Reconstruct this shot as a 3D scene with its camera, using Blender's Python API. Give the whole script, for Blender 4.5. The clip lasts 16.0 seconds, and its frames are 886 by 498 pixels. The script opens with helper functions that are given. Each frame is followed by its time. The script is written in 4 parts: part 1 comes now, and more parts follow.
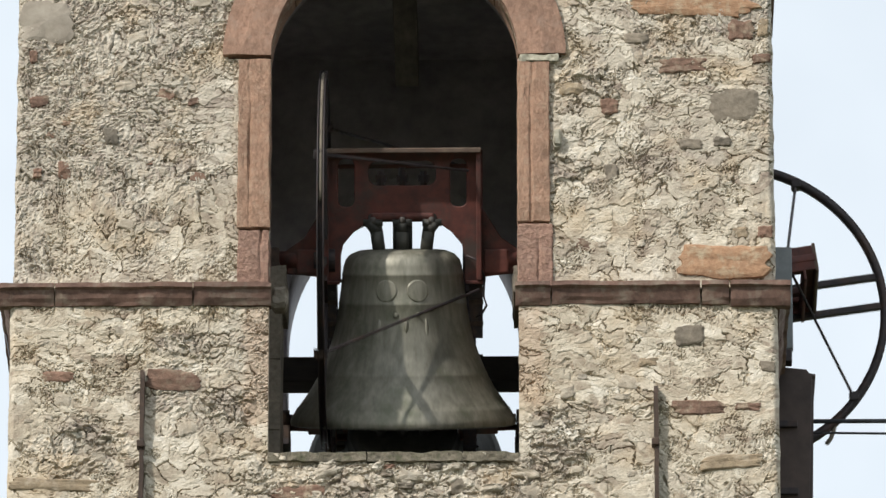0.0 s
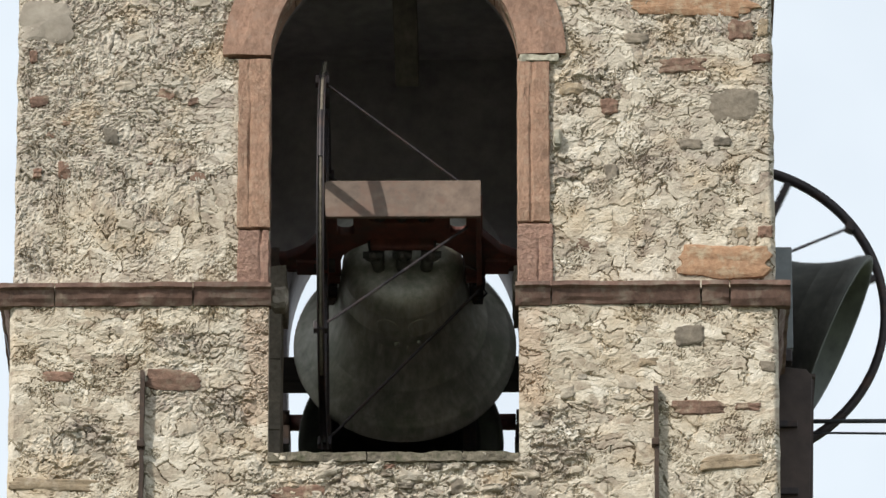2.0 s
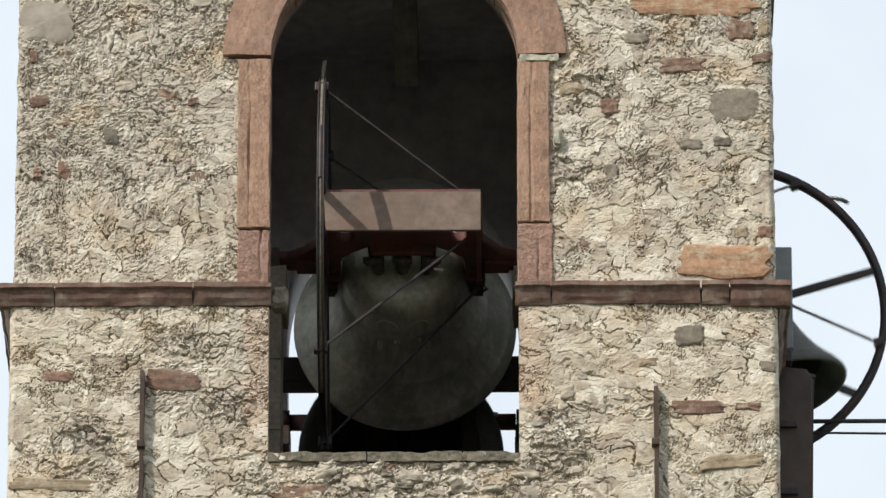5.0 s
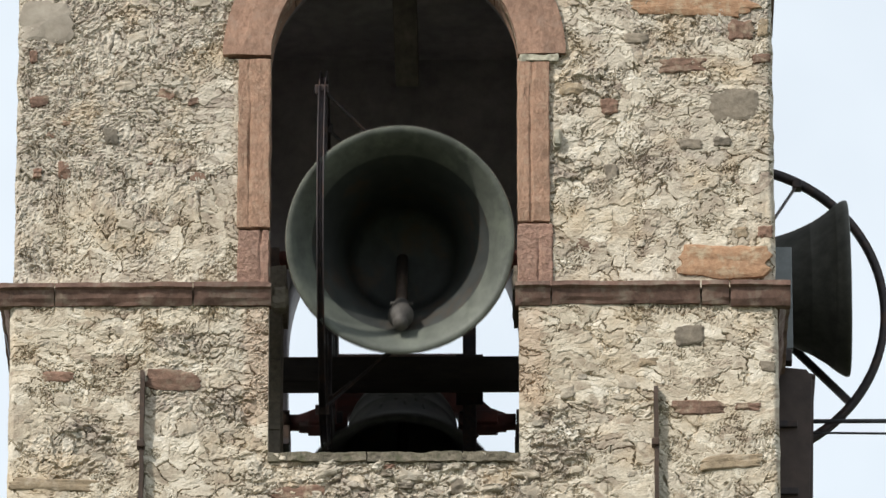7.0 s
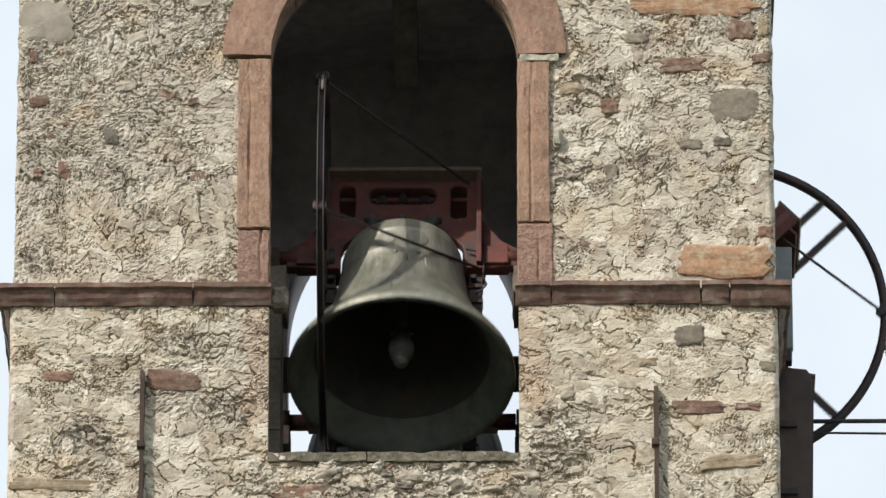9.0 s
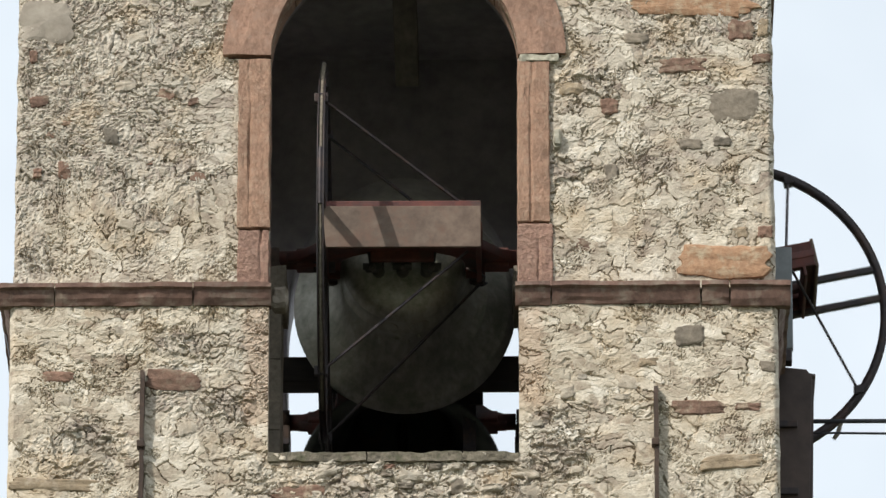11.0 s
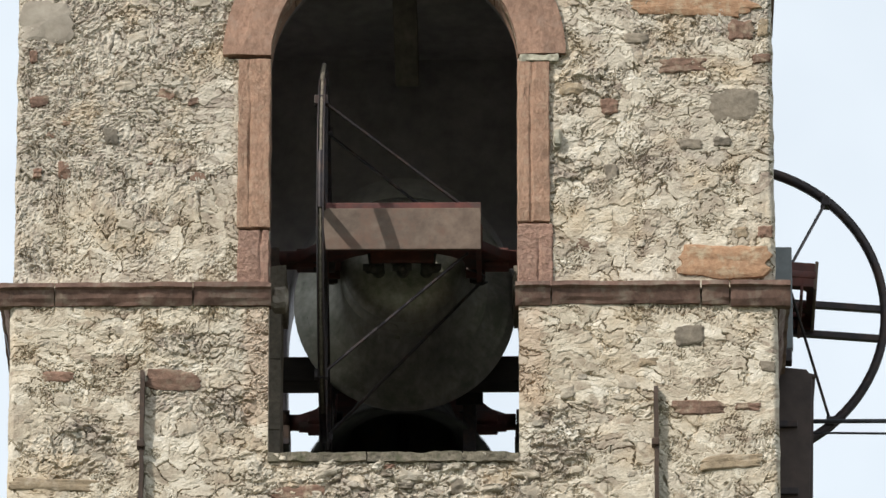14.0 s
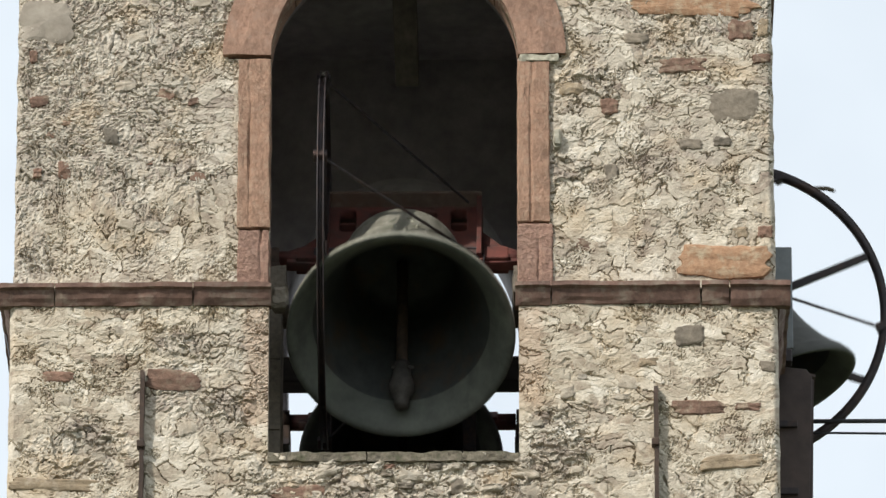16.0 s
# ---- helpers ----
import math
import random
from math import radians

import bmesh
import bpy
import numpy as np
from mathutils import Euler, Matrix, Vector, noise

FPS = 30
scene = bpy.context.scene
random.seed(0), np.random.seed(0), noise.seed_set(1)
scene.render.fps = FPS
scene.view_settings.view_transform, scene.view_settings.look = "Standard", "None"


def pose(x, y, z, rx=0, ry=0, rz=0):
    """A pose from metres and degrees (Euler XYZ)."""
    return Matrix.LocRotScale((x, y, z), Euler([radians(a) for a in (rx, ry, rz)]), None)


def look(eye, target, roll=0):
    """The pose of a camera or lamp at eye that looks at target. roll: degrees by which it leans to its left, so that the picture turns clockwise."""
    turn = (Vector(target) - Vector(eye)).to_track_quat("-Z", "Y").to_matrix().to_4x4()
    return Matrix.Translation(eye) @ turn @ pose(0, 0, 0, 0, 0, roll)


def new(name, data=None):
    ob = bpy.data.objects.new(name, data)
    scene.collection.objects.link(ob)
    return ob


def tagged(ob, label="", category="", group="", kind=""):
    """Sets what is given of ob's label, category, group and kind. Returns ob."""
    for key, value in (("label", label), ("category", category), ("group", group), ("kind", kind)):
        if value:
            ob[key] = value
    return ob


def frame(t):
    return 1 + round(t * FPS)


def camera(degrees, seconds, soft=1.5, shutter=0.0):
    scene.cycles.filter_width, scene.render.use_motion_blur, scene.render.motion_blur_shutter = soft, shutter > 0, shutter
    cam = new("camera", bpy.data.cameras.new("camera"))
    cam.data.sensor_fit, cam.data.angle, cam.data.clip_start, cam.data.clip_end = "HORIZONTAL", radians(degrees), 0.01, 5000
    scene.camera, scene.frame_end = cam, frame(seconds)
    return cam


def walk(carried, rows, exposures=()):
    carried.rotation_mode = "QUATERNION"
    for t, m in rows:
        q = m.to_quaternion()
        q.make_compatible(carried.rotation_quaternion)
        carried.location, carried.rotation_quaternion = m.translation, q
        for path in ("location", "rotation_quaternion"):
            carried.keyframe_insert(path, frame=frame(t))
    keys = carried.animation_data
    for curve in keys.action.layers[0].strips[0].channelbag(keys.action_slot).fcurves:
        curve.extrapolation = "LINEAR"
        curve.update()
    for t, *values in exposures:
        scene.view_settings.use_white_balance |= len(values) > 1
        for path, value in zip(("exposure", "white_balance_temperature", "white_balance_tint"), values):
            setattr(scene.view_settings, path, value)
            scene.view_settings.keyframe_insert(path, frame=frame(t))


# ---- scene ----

# ---- camera and light ----
cam = camera(5.581, 16.0, soft=1.5, shutter=0.2)
EYE, AIM = (0.64, -38.661, 1.589), (0.227, 0.0, 18.0)
walk(cam, [(0.0, look(EYE, AIM)), (16.0, look(EYE, AIM))])

SUN_FROM = Vector((-1.0, -1.0, 1.13)).normalized()      # towards the sun
world = bpy.data.worlds.new("world")
scene.world = world
world.use_nodes = True
wn, wl = world.node_tree.nodes, world.node_tree.links
sky = wn.new("ShaderNodeTexSky")
sky.sky_type, sky.sun_disc = "NISHITA", False
sky.sun_elevation = math.asin(SUN_FROM.z)
sky.sun_rotation = math.atan2(SUN_FROM.x, SUN_FROM.y)
sky.dust_density, sky.air_density = 3.0, 1.0
veil = wn.new("ShaderNodeMix")
veil.data_type = "RGBA"
cloud = wn.new("ShaderNodeTexNoise")
cloud.inputs["Scale"].default_value, cloud.inputs["Detail"].default_value = 9.0, 5.0
spread = wn.new("ShaderNodeMapRange")
spread.inputs[1].default_value, spread.inputs[2].default_value, spread.inputs[3].default_value, spread.inputs[4].default_value = 0.35, 0.65, 0.66, 0.94
wl.new(wn.new("ShaderNodeTexCoord").outputs["Generated"], cloud.inputs["Vector"])
wl.new(cloud.outputs["Fac"], spread.inputs[0])
wl.new(spread.outputs[0], veil.inputs["Factor"])
veil.inputs[7].default_value = (10.4, 11.3, 12.0, 1)         # thin white cloud over the blue
wl.new(sky.outputs[0], veil.inputs[6])
wl.new(veil.outputs[2], wn["Background"].inputs[0])
wn["Background"].inputs[1].default_value = 0.1
sun_data = bpy.data.lights.new("sun", "SUN")
sun_data.energy, sun_data.angle, sun_data.color = 4.05, radians(0.6), (1.0, 0.95, 0.87)
sun = new("sun", sun_data)
sun.matrix_world = look((-12, -10, 32), Vector((-12, -10, 32)) - SUN_FROM)
scene.view_settings.exposure = 0.0


# ---- materials ----
def shader(name):
    m = bpy.data.materials.new(name)
    m.use_nodes = True
    return m, m.node_tree.nodes, m.node_tree.links, m.node_tree.nodes["Principled BSDF"]


def noise_node(nodes, links, coord, scale, detail=6.0, rough=0.6, stretch=None):
    n = nodes.new("ShaderNodeTexNoise")
    n.inputs["Scale"].default_value, n.inputs["Detail"].default_value, n.inputs["Roughness"].default_value = scale, detail, rough
    if stretch:
        mp = nodes.new("ShaderNodeMapping")
        mp.inputs["Scale"].default_value = stretch
        links.new(coord, mp.inputs[0])
        coord = mp.outputs[0]
    links.new(coord, n.inputs["Vector"])
    return n


def ramp(nodes, links, fac, stops):
    r = nodes.new("ShaderNodeValToRGB")
    while len(r.color_ramp.elements) < len(stops):
        r.color_ramp.elements.new(0.5)
    for e, (p, c) in zip(r.color_ramp.elements, stops):
        e.position, e.color = p, (*c, 1)
    links.new(fac, r.inputs[0])
    return r.outputs[0]


def mixed(nodes, links, fac, a, b, kind="MIX"):
    m = nodes.new("ShaderNodeMix")
    m.data_type, m.blend_type = "RGBA", kind
    for value, slot in ((fac, 0), (a, 6), (b, 7)):
        if hasattr(value, "links"):
            links.new(value, m.inputs[slot])
        else:
            m.inputs[slot].default_value = value if slot == 0 else (*value, 1)
    return m.outputs[2]


def bumped(nodes, links, bsdf, height, strength, distance):
    b = nodes.new("ShaderNodeBump")
    b.inputs["Strength"].default_value, b.inputs["Distance"].default_value = strength, distance
    links.new(height, b.inputs["Height"])
    links.new(b.outputs[0], bsdf.inputs["Normal"])
    return b


def surface(name, dark, light, scale=30.0, rough=(0.6, 0.85), metal=0.0, bump=0.3, depth=0.003, stain_or_shade=None, stretch=None, per_piece=0.0, fixed=False, streaks=None):
    """A surface of two colours at two scales, with grain, stains or painted shade, and fine relief."""
    m, nodes, links, bsdf = shader(name)
    coord = nodes.new("ShaderNodeNewGeometry").outputs["Position"] if fixed else nodes.new("ShaderNodeTexCoord").outputs["Object"]
    fine = noise_node(nodes, links, coord, scale, 8, 0.65, stretch)
    broad = noise_node(nodes, links, coord, scale * 0.13, 4, 0.6)
    colour = ramp(nodes, links, fine.outputs["Fac"], [(0.32, dark), (0.68, light)])
    shade = ramp(nodes, links, broad.outputs["Fac"], [(0.3, (0.68, 0.68, 0.68)), (0.7, (1.12, 1.1, 1.08))])
    colour = mixed(nodes, links, 1.0, colour, shade, "MULTIPLY")
    if stain_or_shade:
        mask = ramp(nodes, links, noise_node(nodes, links, coord, scale * 0.35, 7, 0.7).outputs["Fac"], [(0.5, (0, 0, 0)), (0.66, (1, 1, 1))])
        colour = mixed(nodes, links, mask, colour, stain_or_shade)
    if streaks:
        # thin dark fissures along the grain
        lines_ = ramp(nodes, links, noise_node(nodes, links, coord, streaks, 6, 0.62, (1.0, 1.0, 0.13)).outputs["Fac"], [(0.29, (1, 1, 1)), (0.35, (0, 0, 0))])
        colour = mixed(nodes, links, lines_, colour, tuple(c * 0.45 for c in dark))
    if per_piece:
        info = nodes.new("ShaderNodeObjectInfo")
        tone = ramp(nodes, links, info.outputs["Random"], [(0.0, (1 - per_piece,) * 3), (1.0, (1 + per_piece * 0.6, 1 + per_piece * 0.5, 1 + per_piece * 0.4))])
        colour = mixed(nodes, links, 1.0, colour, tone, "MULTIPLY")
    links.new(colour, bsdf.inputs["Base Color"])
    r = nodes.new("ShaderNodeMapRange")
    r.inputs[3].default_value, r.inputs[4].default_value = rough
    links.new(fine.outputs["Fac"], r.inputs[0])
    links.new(r.outputs[0], bsdf.inputs["Roughness"])
    bsdf.inputs["Metallic"].default_value = metal
    bumped(nodes, links, bsdf, fine.outputs["Fac"], bump, depth)
    return m


def mortar_material():
    """Rough lime mortar smeared over rubble: cream flakes of differing tone, greyer where it is pebbly."""
    m, nodes, links, bsdf = shader("rubble_mortar")
    coord = nodes.new("ShaderNodeTexCoord").outputs["Object"]
    flake = nodes.new("ShaderNodeAttribute")
    flake.attribute_name = "flake"
    parts = nodes.new("ShaderNodeSeparateColor")
    links.new(flake.outputs["Color"], parts.inputs[0])
    broad = noise_node(nodes, links, coord, 1.8, 5, 0.6)
    mid = noise_node(nodes, links, coord, 11.0, 8, 0.65)
    fine = noise_node(nodes, links, coord, 85.0, 8, 0.7)
    mix = nodes.new("ShaderNodeMath")
    mix.operation = "MULTIPLY_ADD"
    links.new(parts.outputs[0], mix.inputs[0])
    mix.inputs[1].default_value = 0.45
    half = nodes.new("ShaderNodeMath")
    half.operation = "MULTIPLY"
    half.inputs[1].default_value = 0.55
    links.new(mid.outputs["Fac"], half.inputs[0])
    links.new(half.outputs[0], mix.inputs[2])
    cream = ramp(nodes, links, mix.outputs[0], [(0.24, (0.275, 0.215, 0.16)), (0.40, (0.435, 0.375, 0.292)), (0.56, (0.565, 0.507, 0.41)), (0.74, (0.70, 0.65, 0.56))])
    grey = ramp(nodes, links, mix.outputs[0], [(0.22, (0.23, 0.19, 0.165)), (0.36, (0.36, 0.312, 0.262)), (0.52, (0.45, 0.405, 0.338)), (0.68, (0.55, 0.508, 0.435)), (0.80, (0.72, 0.69, 0.64))])
    split = nodes.new("ShaderNodeSeparateXYZ")
    links.new(coord, split.inputs[0])
    upper = nodes.new("ShaderNodeMapRange")
    upper.inputs[1].default_value, upper.inputs[2].default_value, upper.inputs[4].default_value = 17.6, 18.6, 0.16
    links.new(split.outputs["Z"], upper.inputs[0])
    add = nodes.new("ShaderNodeMath")
    links.new(upper.outputs[0], add.inputs[0])
    links.new(broad.outputs["Fac"], add.inputs[1])
    greyness = ramp(nodes, links, add.outputs[0], [(0.48, (0, 0, 0)), (0.75, (0.85, 0.85, 0.85))])
    greyness = mixed(nodes, links, 1.0, greyness, parts.outputs[1], "LIGHTEN")
    colour = mixed(nodes, links, greyness, cream, grey)
    warm = ramp(nodes, links, noise_node(nodes, links, coord, 3.4, 4, 0.55).outputs["Fac"], [(0.52, (0, 0, 0)), (0.70, (0.55, 0.55, 0.55))])
    colour = mixed(nodes, links, warm, colour, (0.50, 0.385, 0.25))
    rosy = nodes.new("ShaderNodeMath")
    rosy.operation = "MULTIPLY"
    rosy.inputs[1].default_value = 0.5
    links.new(parts.outputs[2], rosy.inputs[0])
    colour = mixed(nodes, links, rosy.outputs[0], colour, (0.42, 0.305, 0.222))
    grain = ramp(nodes, links, fine.outputs["Fac"], [(0.3, (0.80, 0.79, 0.78)), (0.7, (1.14, 1.13, 1.12))])
    colour = mixed(nodes, links, 1.0, colour, grain, "MULTIPLY")
    links.new(colour, bsdf.inputs["Base Color"])
    bsdf.inputs["Roughness"].default_value = 0.95
    bumped(nodes, links, bsdf, fine.outputs["Fac"], 0.45, 0.005)
    return m


MORTAR = mortar_material()
RED_STONE = surface("red_sandstone", (0.22, 0.13, 0.092), (0.40, 0.252, 0.182), 42, (0.85, 0.97), bump=0.9, depth=0.010, stain_or_shade=(0.30, 0.20, 0.15), stretch=(1.2, 1.2, 0.75), per_piece=0.15)
JAMB_STONE = surface("tooled_red_sandstone", (0.25, 0.148, 0.10), (0.42, 0.265, 0.185), 70, (0.85, 0.97), bump=1.0, depth=0.010, stain_or_shade=(0.36, 0.245, 0.175), stretch=(1.2, 1.2, 0.7), per_piece=0.06, streaks=22)
PITTED_STONE = surface("pitted_red_sandstone", (0.20, 0.115, 0.088), (0.42, 0.265, 0.20), 62, (0.85, 0.97), bump=1.0, depth=0.016, stain_or_shade=(0.36, 0.235, 0.18), per_piece=0.06)
CORNICE_STONE = surface("cornice_stone", (0.105, 0.06, 0.047), (0.205, 0.125, 0.098), 30, (0.8, 0.95), bump=0.5, depth=0.004, stain_or_shade=(0.24, 0.19, 0.15), per_piece=0.15)
LICHEN_MORTAR = surface("lichen_mortar", (0.28, 0.265, 0.205), (0.46, 0.44, 0.36), 40, (0.9, 0.98), bump=0.8, depth=0.008)
BRICK_RED = surface("brick_red", (0.13, 0.078, 0.055), (0.27, 0.165, 0.12), 40, (0.85, 0.95), bump=0.8, depth=0.008, stain_or_shade=(0.36, 0.29, 0.21), per_piece=0.2, fixed=True)
BRICK_ORANGE = surface("brick_orange", (0.27, 0.155, 0.09), (0.43, 0.265, 0.16), 40, (0.85, 0.95), bump=0.8, depth=0.008, stain_or_shade=(0.42, 0.34, 0.235), per_piece=0.1, fixed=True)
FIELD_STONE = surface("field_stone", (0.37, 0.315, 0.245), (0.58, 0.52, 0.425), 34, (0.88, 0.97), bump=0.8, depth=0.010, stain_or_shade=(0.42, 0.385, 0.325), per_piece=0.2, fixed=True)
OCHRE_STONE = surface("ochre_stone", (0.24, 0.185, 0.125), (0.40, 0.32, 0.215), 45, (0.88, 0.97), bump=0.8, depth=0.008, stain_or_shade=(0.40, 0.34, 0.26), per_piece=0.15, fixed=True)
SLAB_STONE = surface("smooth_grey_stone", (0.25, 0.215, 0.175), (0.40, 0.36, 0.30), 12, (0.88, 0.97), bump=0.5, depth=0.006, fixed=True)
GREY_STONE = surface("grey_stone", (0.15, 0.128, 0.1), (0.28, 0.245, 0.195), 38, (0.85, 0.97), bump=0.6, depth=0.005, per_piece=0.25, fixed=True)
MOSS_STONE = surface("mossy_sill_stone", (0.10, 0.088, 0.068), (0.25, 0.22, 0.165), 55, (0.9, 0.98), bump=0.9, depth=0.010, stain_or_shade=(0.10, 0.10, 0.06), per_piece=0.04)
INNER_WALL = surface("grey_plaster", (0.33, 0.305, 0.33), (0.46, 0.43, 0.455), 14, (0.9, 0.98), bump=0.5, depth=0.01)
BRONZE = surface("weathered_bronze", (0.19, 0.185, 0.148), (0.36, 0.35, 0.295), 15, (0.42, 0.62), metal=0.5, bump=0.15, depth=0.002, stain_or_shade=(0.15, 0.155, 0.112), stretch=(1.8, 1.8, 0.28))
BRONZE_IN = surface("green_bronze", (0.072, 0.081, 0.07), (0.126, 0.138, 0.12), 12, (0.55, 0.75), metal=0.15, bump=0.15, depth=0.002, stain_or_shade=(0.14, 0.155, 0.125))
# dark blotches put the shade of the upper headstock into the paint
RED_PAINT = surface("red_oxide_paint", (0.065, 0.022, 0.019), (0.165, 0.048, 0.036), 14, (0.55, 0.8), bump=0.25, depth=0.003, stain_or_shade=(0.06, 0.04, 0.034))
BOARD_TOP = surface("dusty_top_flange", (0.12, 0.085, 0.066), (0.20, 0.15, 0.118), 18, (0.7, 0.9), bump=0.2, depth=0.002, stain_or_shade=(0.15, 0.09, 0.066))
STEEL = surface("dark_painted_steel", (0.022, 0.018, 0.022), (0.05, 0.04, 0.042), 30, (0.45, 0.7), metal=0.3, bump=0.2, depth=0.002, stain_or_shade=(0.07, 0.04, 0.03))
IRON = surface("rusty_iron", (0.035, 0.026, 0.022), (0.09, 0.058, 0.042), 40, (0.7, 0.9), metal=0.3, bump=0.4, depth=0.003)
GREY_METAL = surface("grey_metal", (0.14, 0.16, 0.175), (0.22, 0.24, 0.255), 14, (0.5, 0.7), metal=0.3, bump=0.1, depth=0.002)
BROWN_SHEET = surface("brown_sheet_metal", (0.05, 0.035, 0.032), (0.09, 0.065, 0.058), 12, (0.6, 0.8), metal=0.1, bump=0.15, depth=0.002)
TIMBER = surface("dark_timber", (0.02, 0.016, 0.015), (0.05, 0.04, 0.034), 20, (0.8, 0.95), bump=0.4, depth=0.004, stretch=(0.3, 1, 1))
# pale colour for the unseen floor, bounces sunlight up into the chamber
BOUNCE_FLOOR = surface("bounce_floor", (0.16, 0.146, 0.14), (0.27, 0.25, 0.24), 10, (0.9, 0.98), bump=0.4, depth=0.006)
OLD_TIMBER = surface("old_timber", (0.12, 0.10, 0.085), (0.24, 0.205, 0.175), 20, (0.8, 0.95), bump=0.4, depth=0.004, stretch=(1, 0.3, 1))
BRONZE_DARK = surface("dark_bronze", (0.05, 0.051, 0.047), (0.10, 0.10, 0.09), 16, (0.62, 0.82), metal=0.4, bump=0.15, depth=0.002)
# dark patina, with the shade inside the bells deepened in its colour
BRONZE_DEEP = surface("shaded_bronze_patina", (0.030, 0.034, 0.034), (0.058, 0.064, 0.062), 12, (0.55, 0.75), metal=0.3, bump=0.15, depth=0.002, stain_or_shade=(0.07, 0.05, 0.035))
CLAPPER_IRON = surface("worn_iron", (0.05, 0.046, 0.043), (0.125, 0.115, 0.106), 30, (0.6, 0.8), metal=0.3, bump=0.2, depth=0.002)
ROPE = surface("worn_rope", (0.10, 0.085, 0.065), (0.24, 0.21, 0.165), 60, (0.85, 0.95), bump=0.5, depth=0.003)
CABLE = surface("grey_cable", (0.06, 0.065, 0.075), (0.1, 0.105, 0.12), 40, (0.5, 0.7), bump=0.1, depth=0.001)
GRASS = surface("meadow", (0.03, 0.045, 0.016), (0.065, 0.075, 0.03), 3, (0.9, 1.0), bump=0.6, depth=0.05, stain_or_shade=(0.08, 0.065, 0.04))


# ---- mesh helpers ----
def linked(name, mesh, material, parent=None, label="", smooth=False):
    if not mesh.materials:
        mesh.materials.append(material)
    if smooth:
        mesh.polygons.foreach_set("use_smooth", [True] * len(mesh.polygons))
    ob = new(name, mesh)
    if parent:
        ob.parent = parent
    if label:
        ob["label"] = label
    return ob


def part(name, bm, material, parent=None, label="", smooth=False):
    """Links a bmesh as one mesh object under a thing or a part."""
    mesh = bpy.data.meshes.new(name)
    bmesh.ops.recalc_face_normals(bm, faces=bm.faces)
    bm.to_mesh(mesh)
    bm.free()
    return linked(name, mesh, material, parent, label, smooth)


def box(lo, hi, bevel=0.0, bm=None):
    made = bmesh.new()
    bmesh.ops.create_cube(made, size=1.0)
    size, mid = [b - a for a, b in zip(lo, hi)], [(a + b) / 2 for a, b in zip(lo, hi)]
    for v in made.verts:
        v.co = Vector([v.co[i] * size[i] + mid[i] for i in range(3)])
    if bevel:
        bmesh.ops.bevel(made, geom=made.edges[:], offset=bevel, segments=2, affect="EDGES", profile=0.6)
    return joined(bm, made)


def joined(bm, made):
    if bm is None:
        return made
    tmp = bpy.data.meshes.new("tmp")
    made.to_mesh(tmp)
    made.free()
    bm.from_mesh(tmp)
    bpy.data.meshes.remove(tmp)
    return bm


def rod(a, b, radius, sides=10, bm=None, flat=None):
    """A round bar from a to b, or a flat one of the section flat=(w, h)."""
    a, b = Vector(a), Vector(b)
    made = bmesh.new()
    bmesh.ops.create_cone(made, cap_ends=True, segments=4 if flat else sides, radius1=radius, radius2=radius, depth=(b - a).length)
    if flat:
        bmesh.ops.rotate(made, verts=made.verts, matrix=Matrix.Rotation(radians(45), 3, "Z"))
        k = radius * math.sqrt(0.5)
        bmesh.ops.scale(made, verts=made.verts, vec=(flat[0] / 2 / k, flat[1] / 2 / k, 1))
    turn = (b - a).to_track_quat("Z", "X").to_matrix().to_4x4()
    bmesh.ops.transform(made, verts=made.verts, matrix=Matrix.Translation((a + b) / 2) @ turn)
    return joined(bm, made)


def lathe(profile, steps=64, bm=None, close=True):
    """Turns (radius, height) points round the z axis."""
    made = bmesh.new()
    rings = []
    for r, z in profile:
        rings.append([made.verts.new((max(r, 1e-4) * math.cos(2 * math.pi * i / steps), max(r, 1e-4) * math.sin(2 * math.pi * i / steps), z)) for i in range(steps)])
    pairs = list(zip(rings, rings[1:])) + ([(rings[-1], rings[0])] if close else [])
    for p, q in pairs:
        for i in range(steps):
            j = (i + 1) % steps
            made.faces.new((p[i], p[j], q[j], q[i]))
    return joined(bm, made)


def tube(points, radius, sides=8):
    """One bent round bar through the points."""
    bm = bmesh.new()
    points = [Vector(p) for p in points]
    rings = []
    for i, p in enumerate(points):
        way = points[min(i + 1, len(points) - 1)] - points[max(i - 1, 0)]
        turn = way.to_track_quat("Z", "X").to_matrix()
        rings.append([bm.verts.new(p + turn @ Vector((radius * math.cos(2 * math.pi * q / sides), radius * math.sin(2 * math.pi * q / sides), 0))) for q in range(sides)])
    for a, b in zip(rings, rings[1:]):
        for q in range(sides):
            bm.faces.new((a[q], a[(q + 1) % sides], b[(q + 1) % sides], b[q]))
    bm.faces.new(rings[0])
    bm.faces.new(list(reversed(rings[-1])))
    return bm


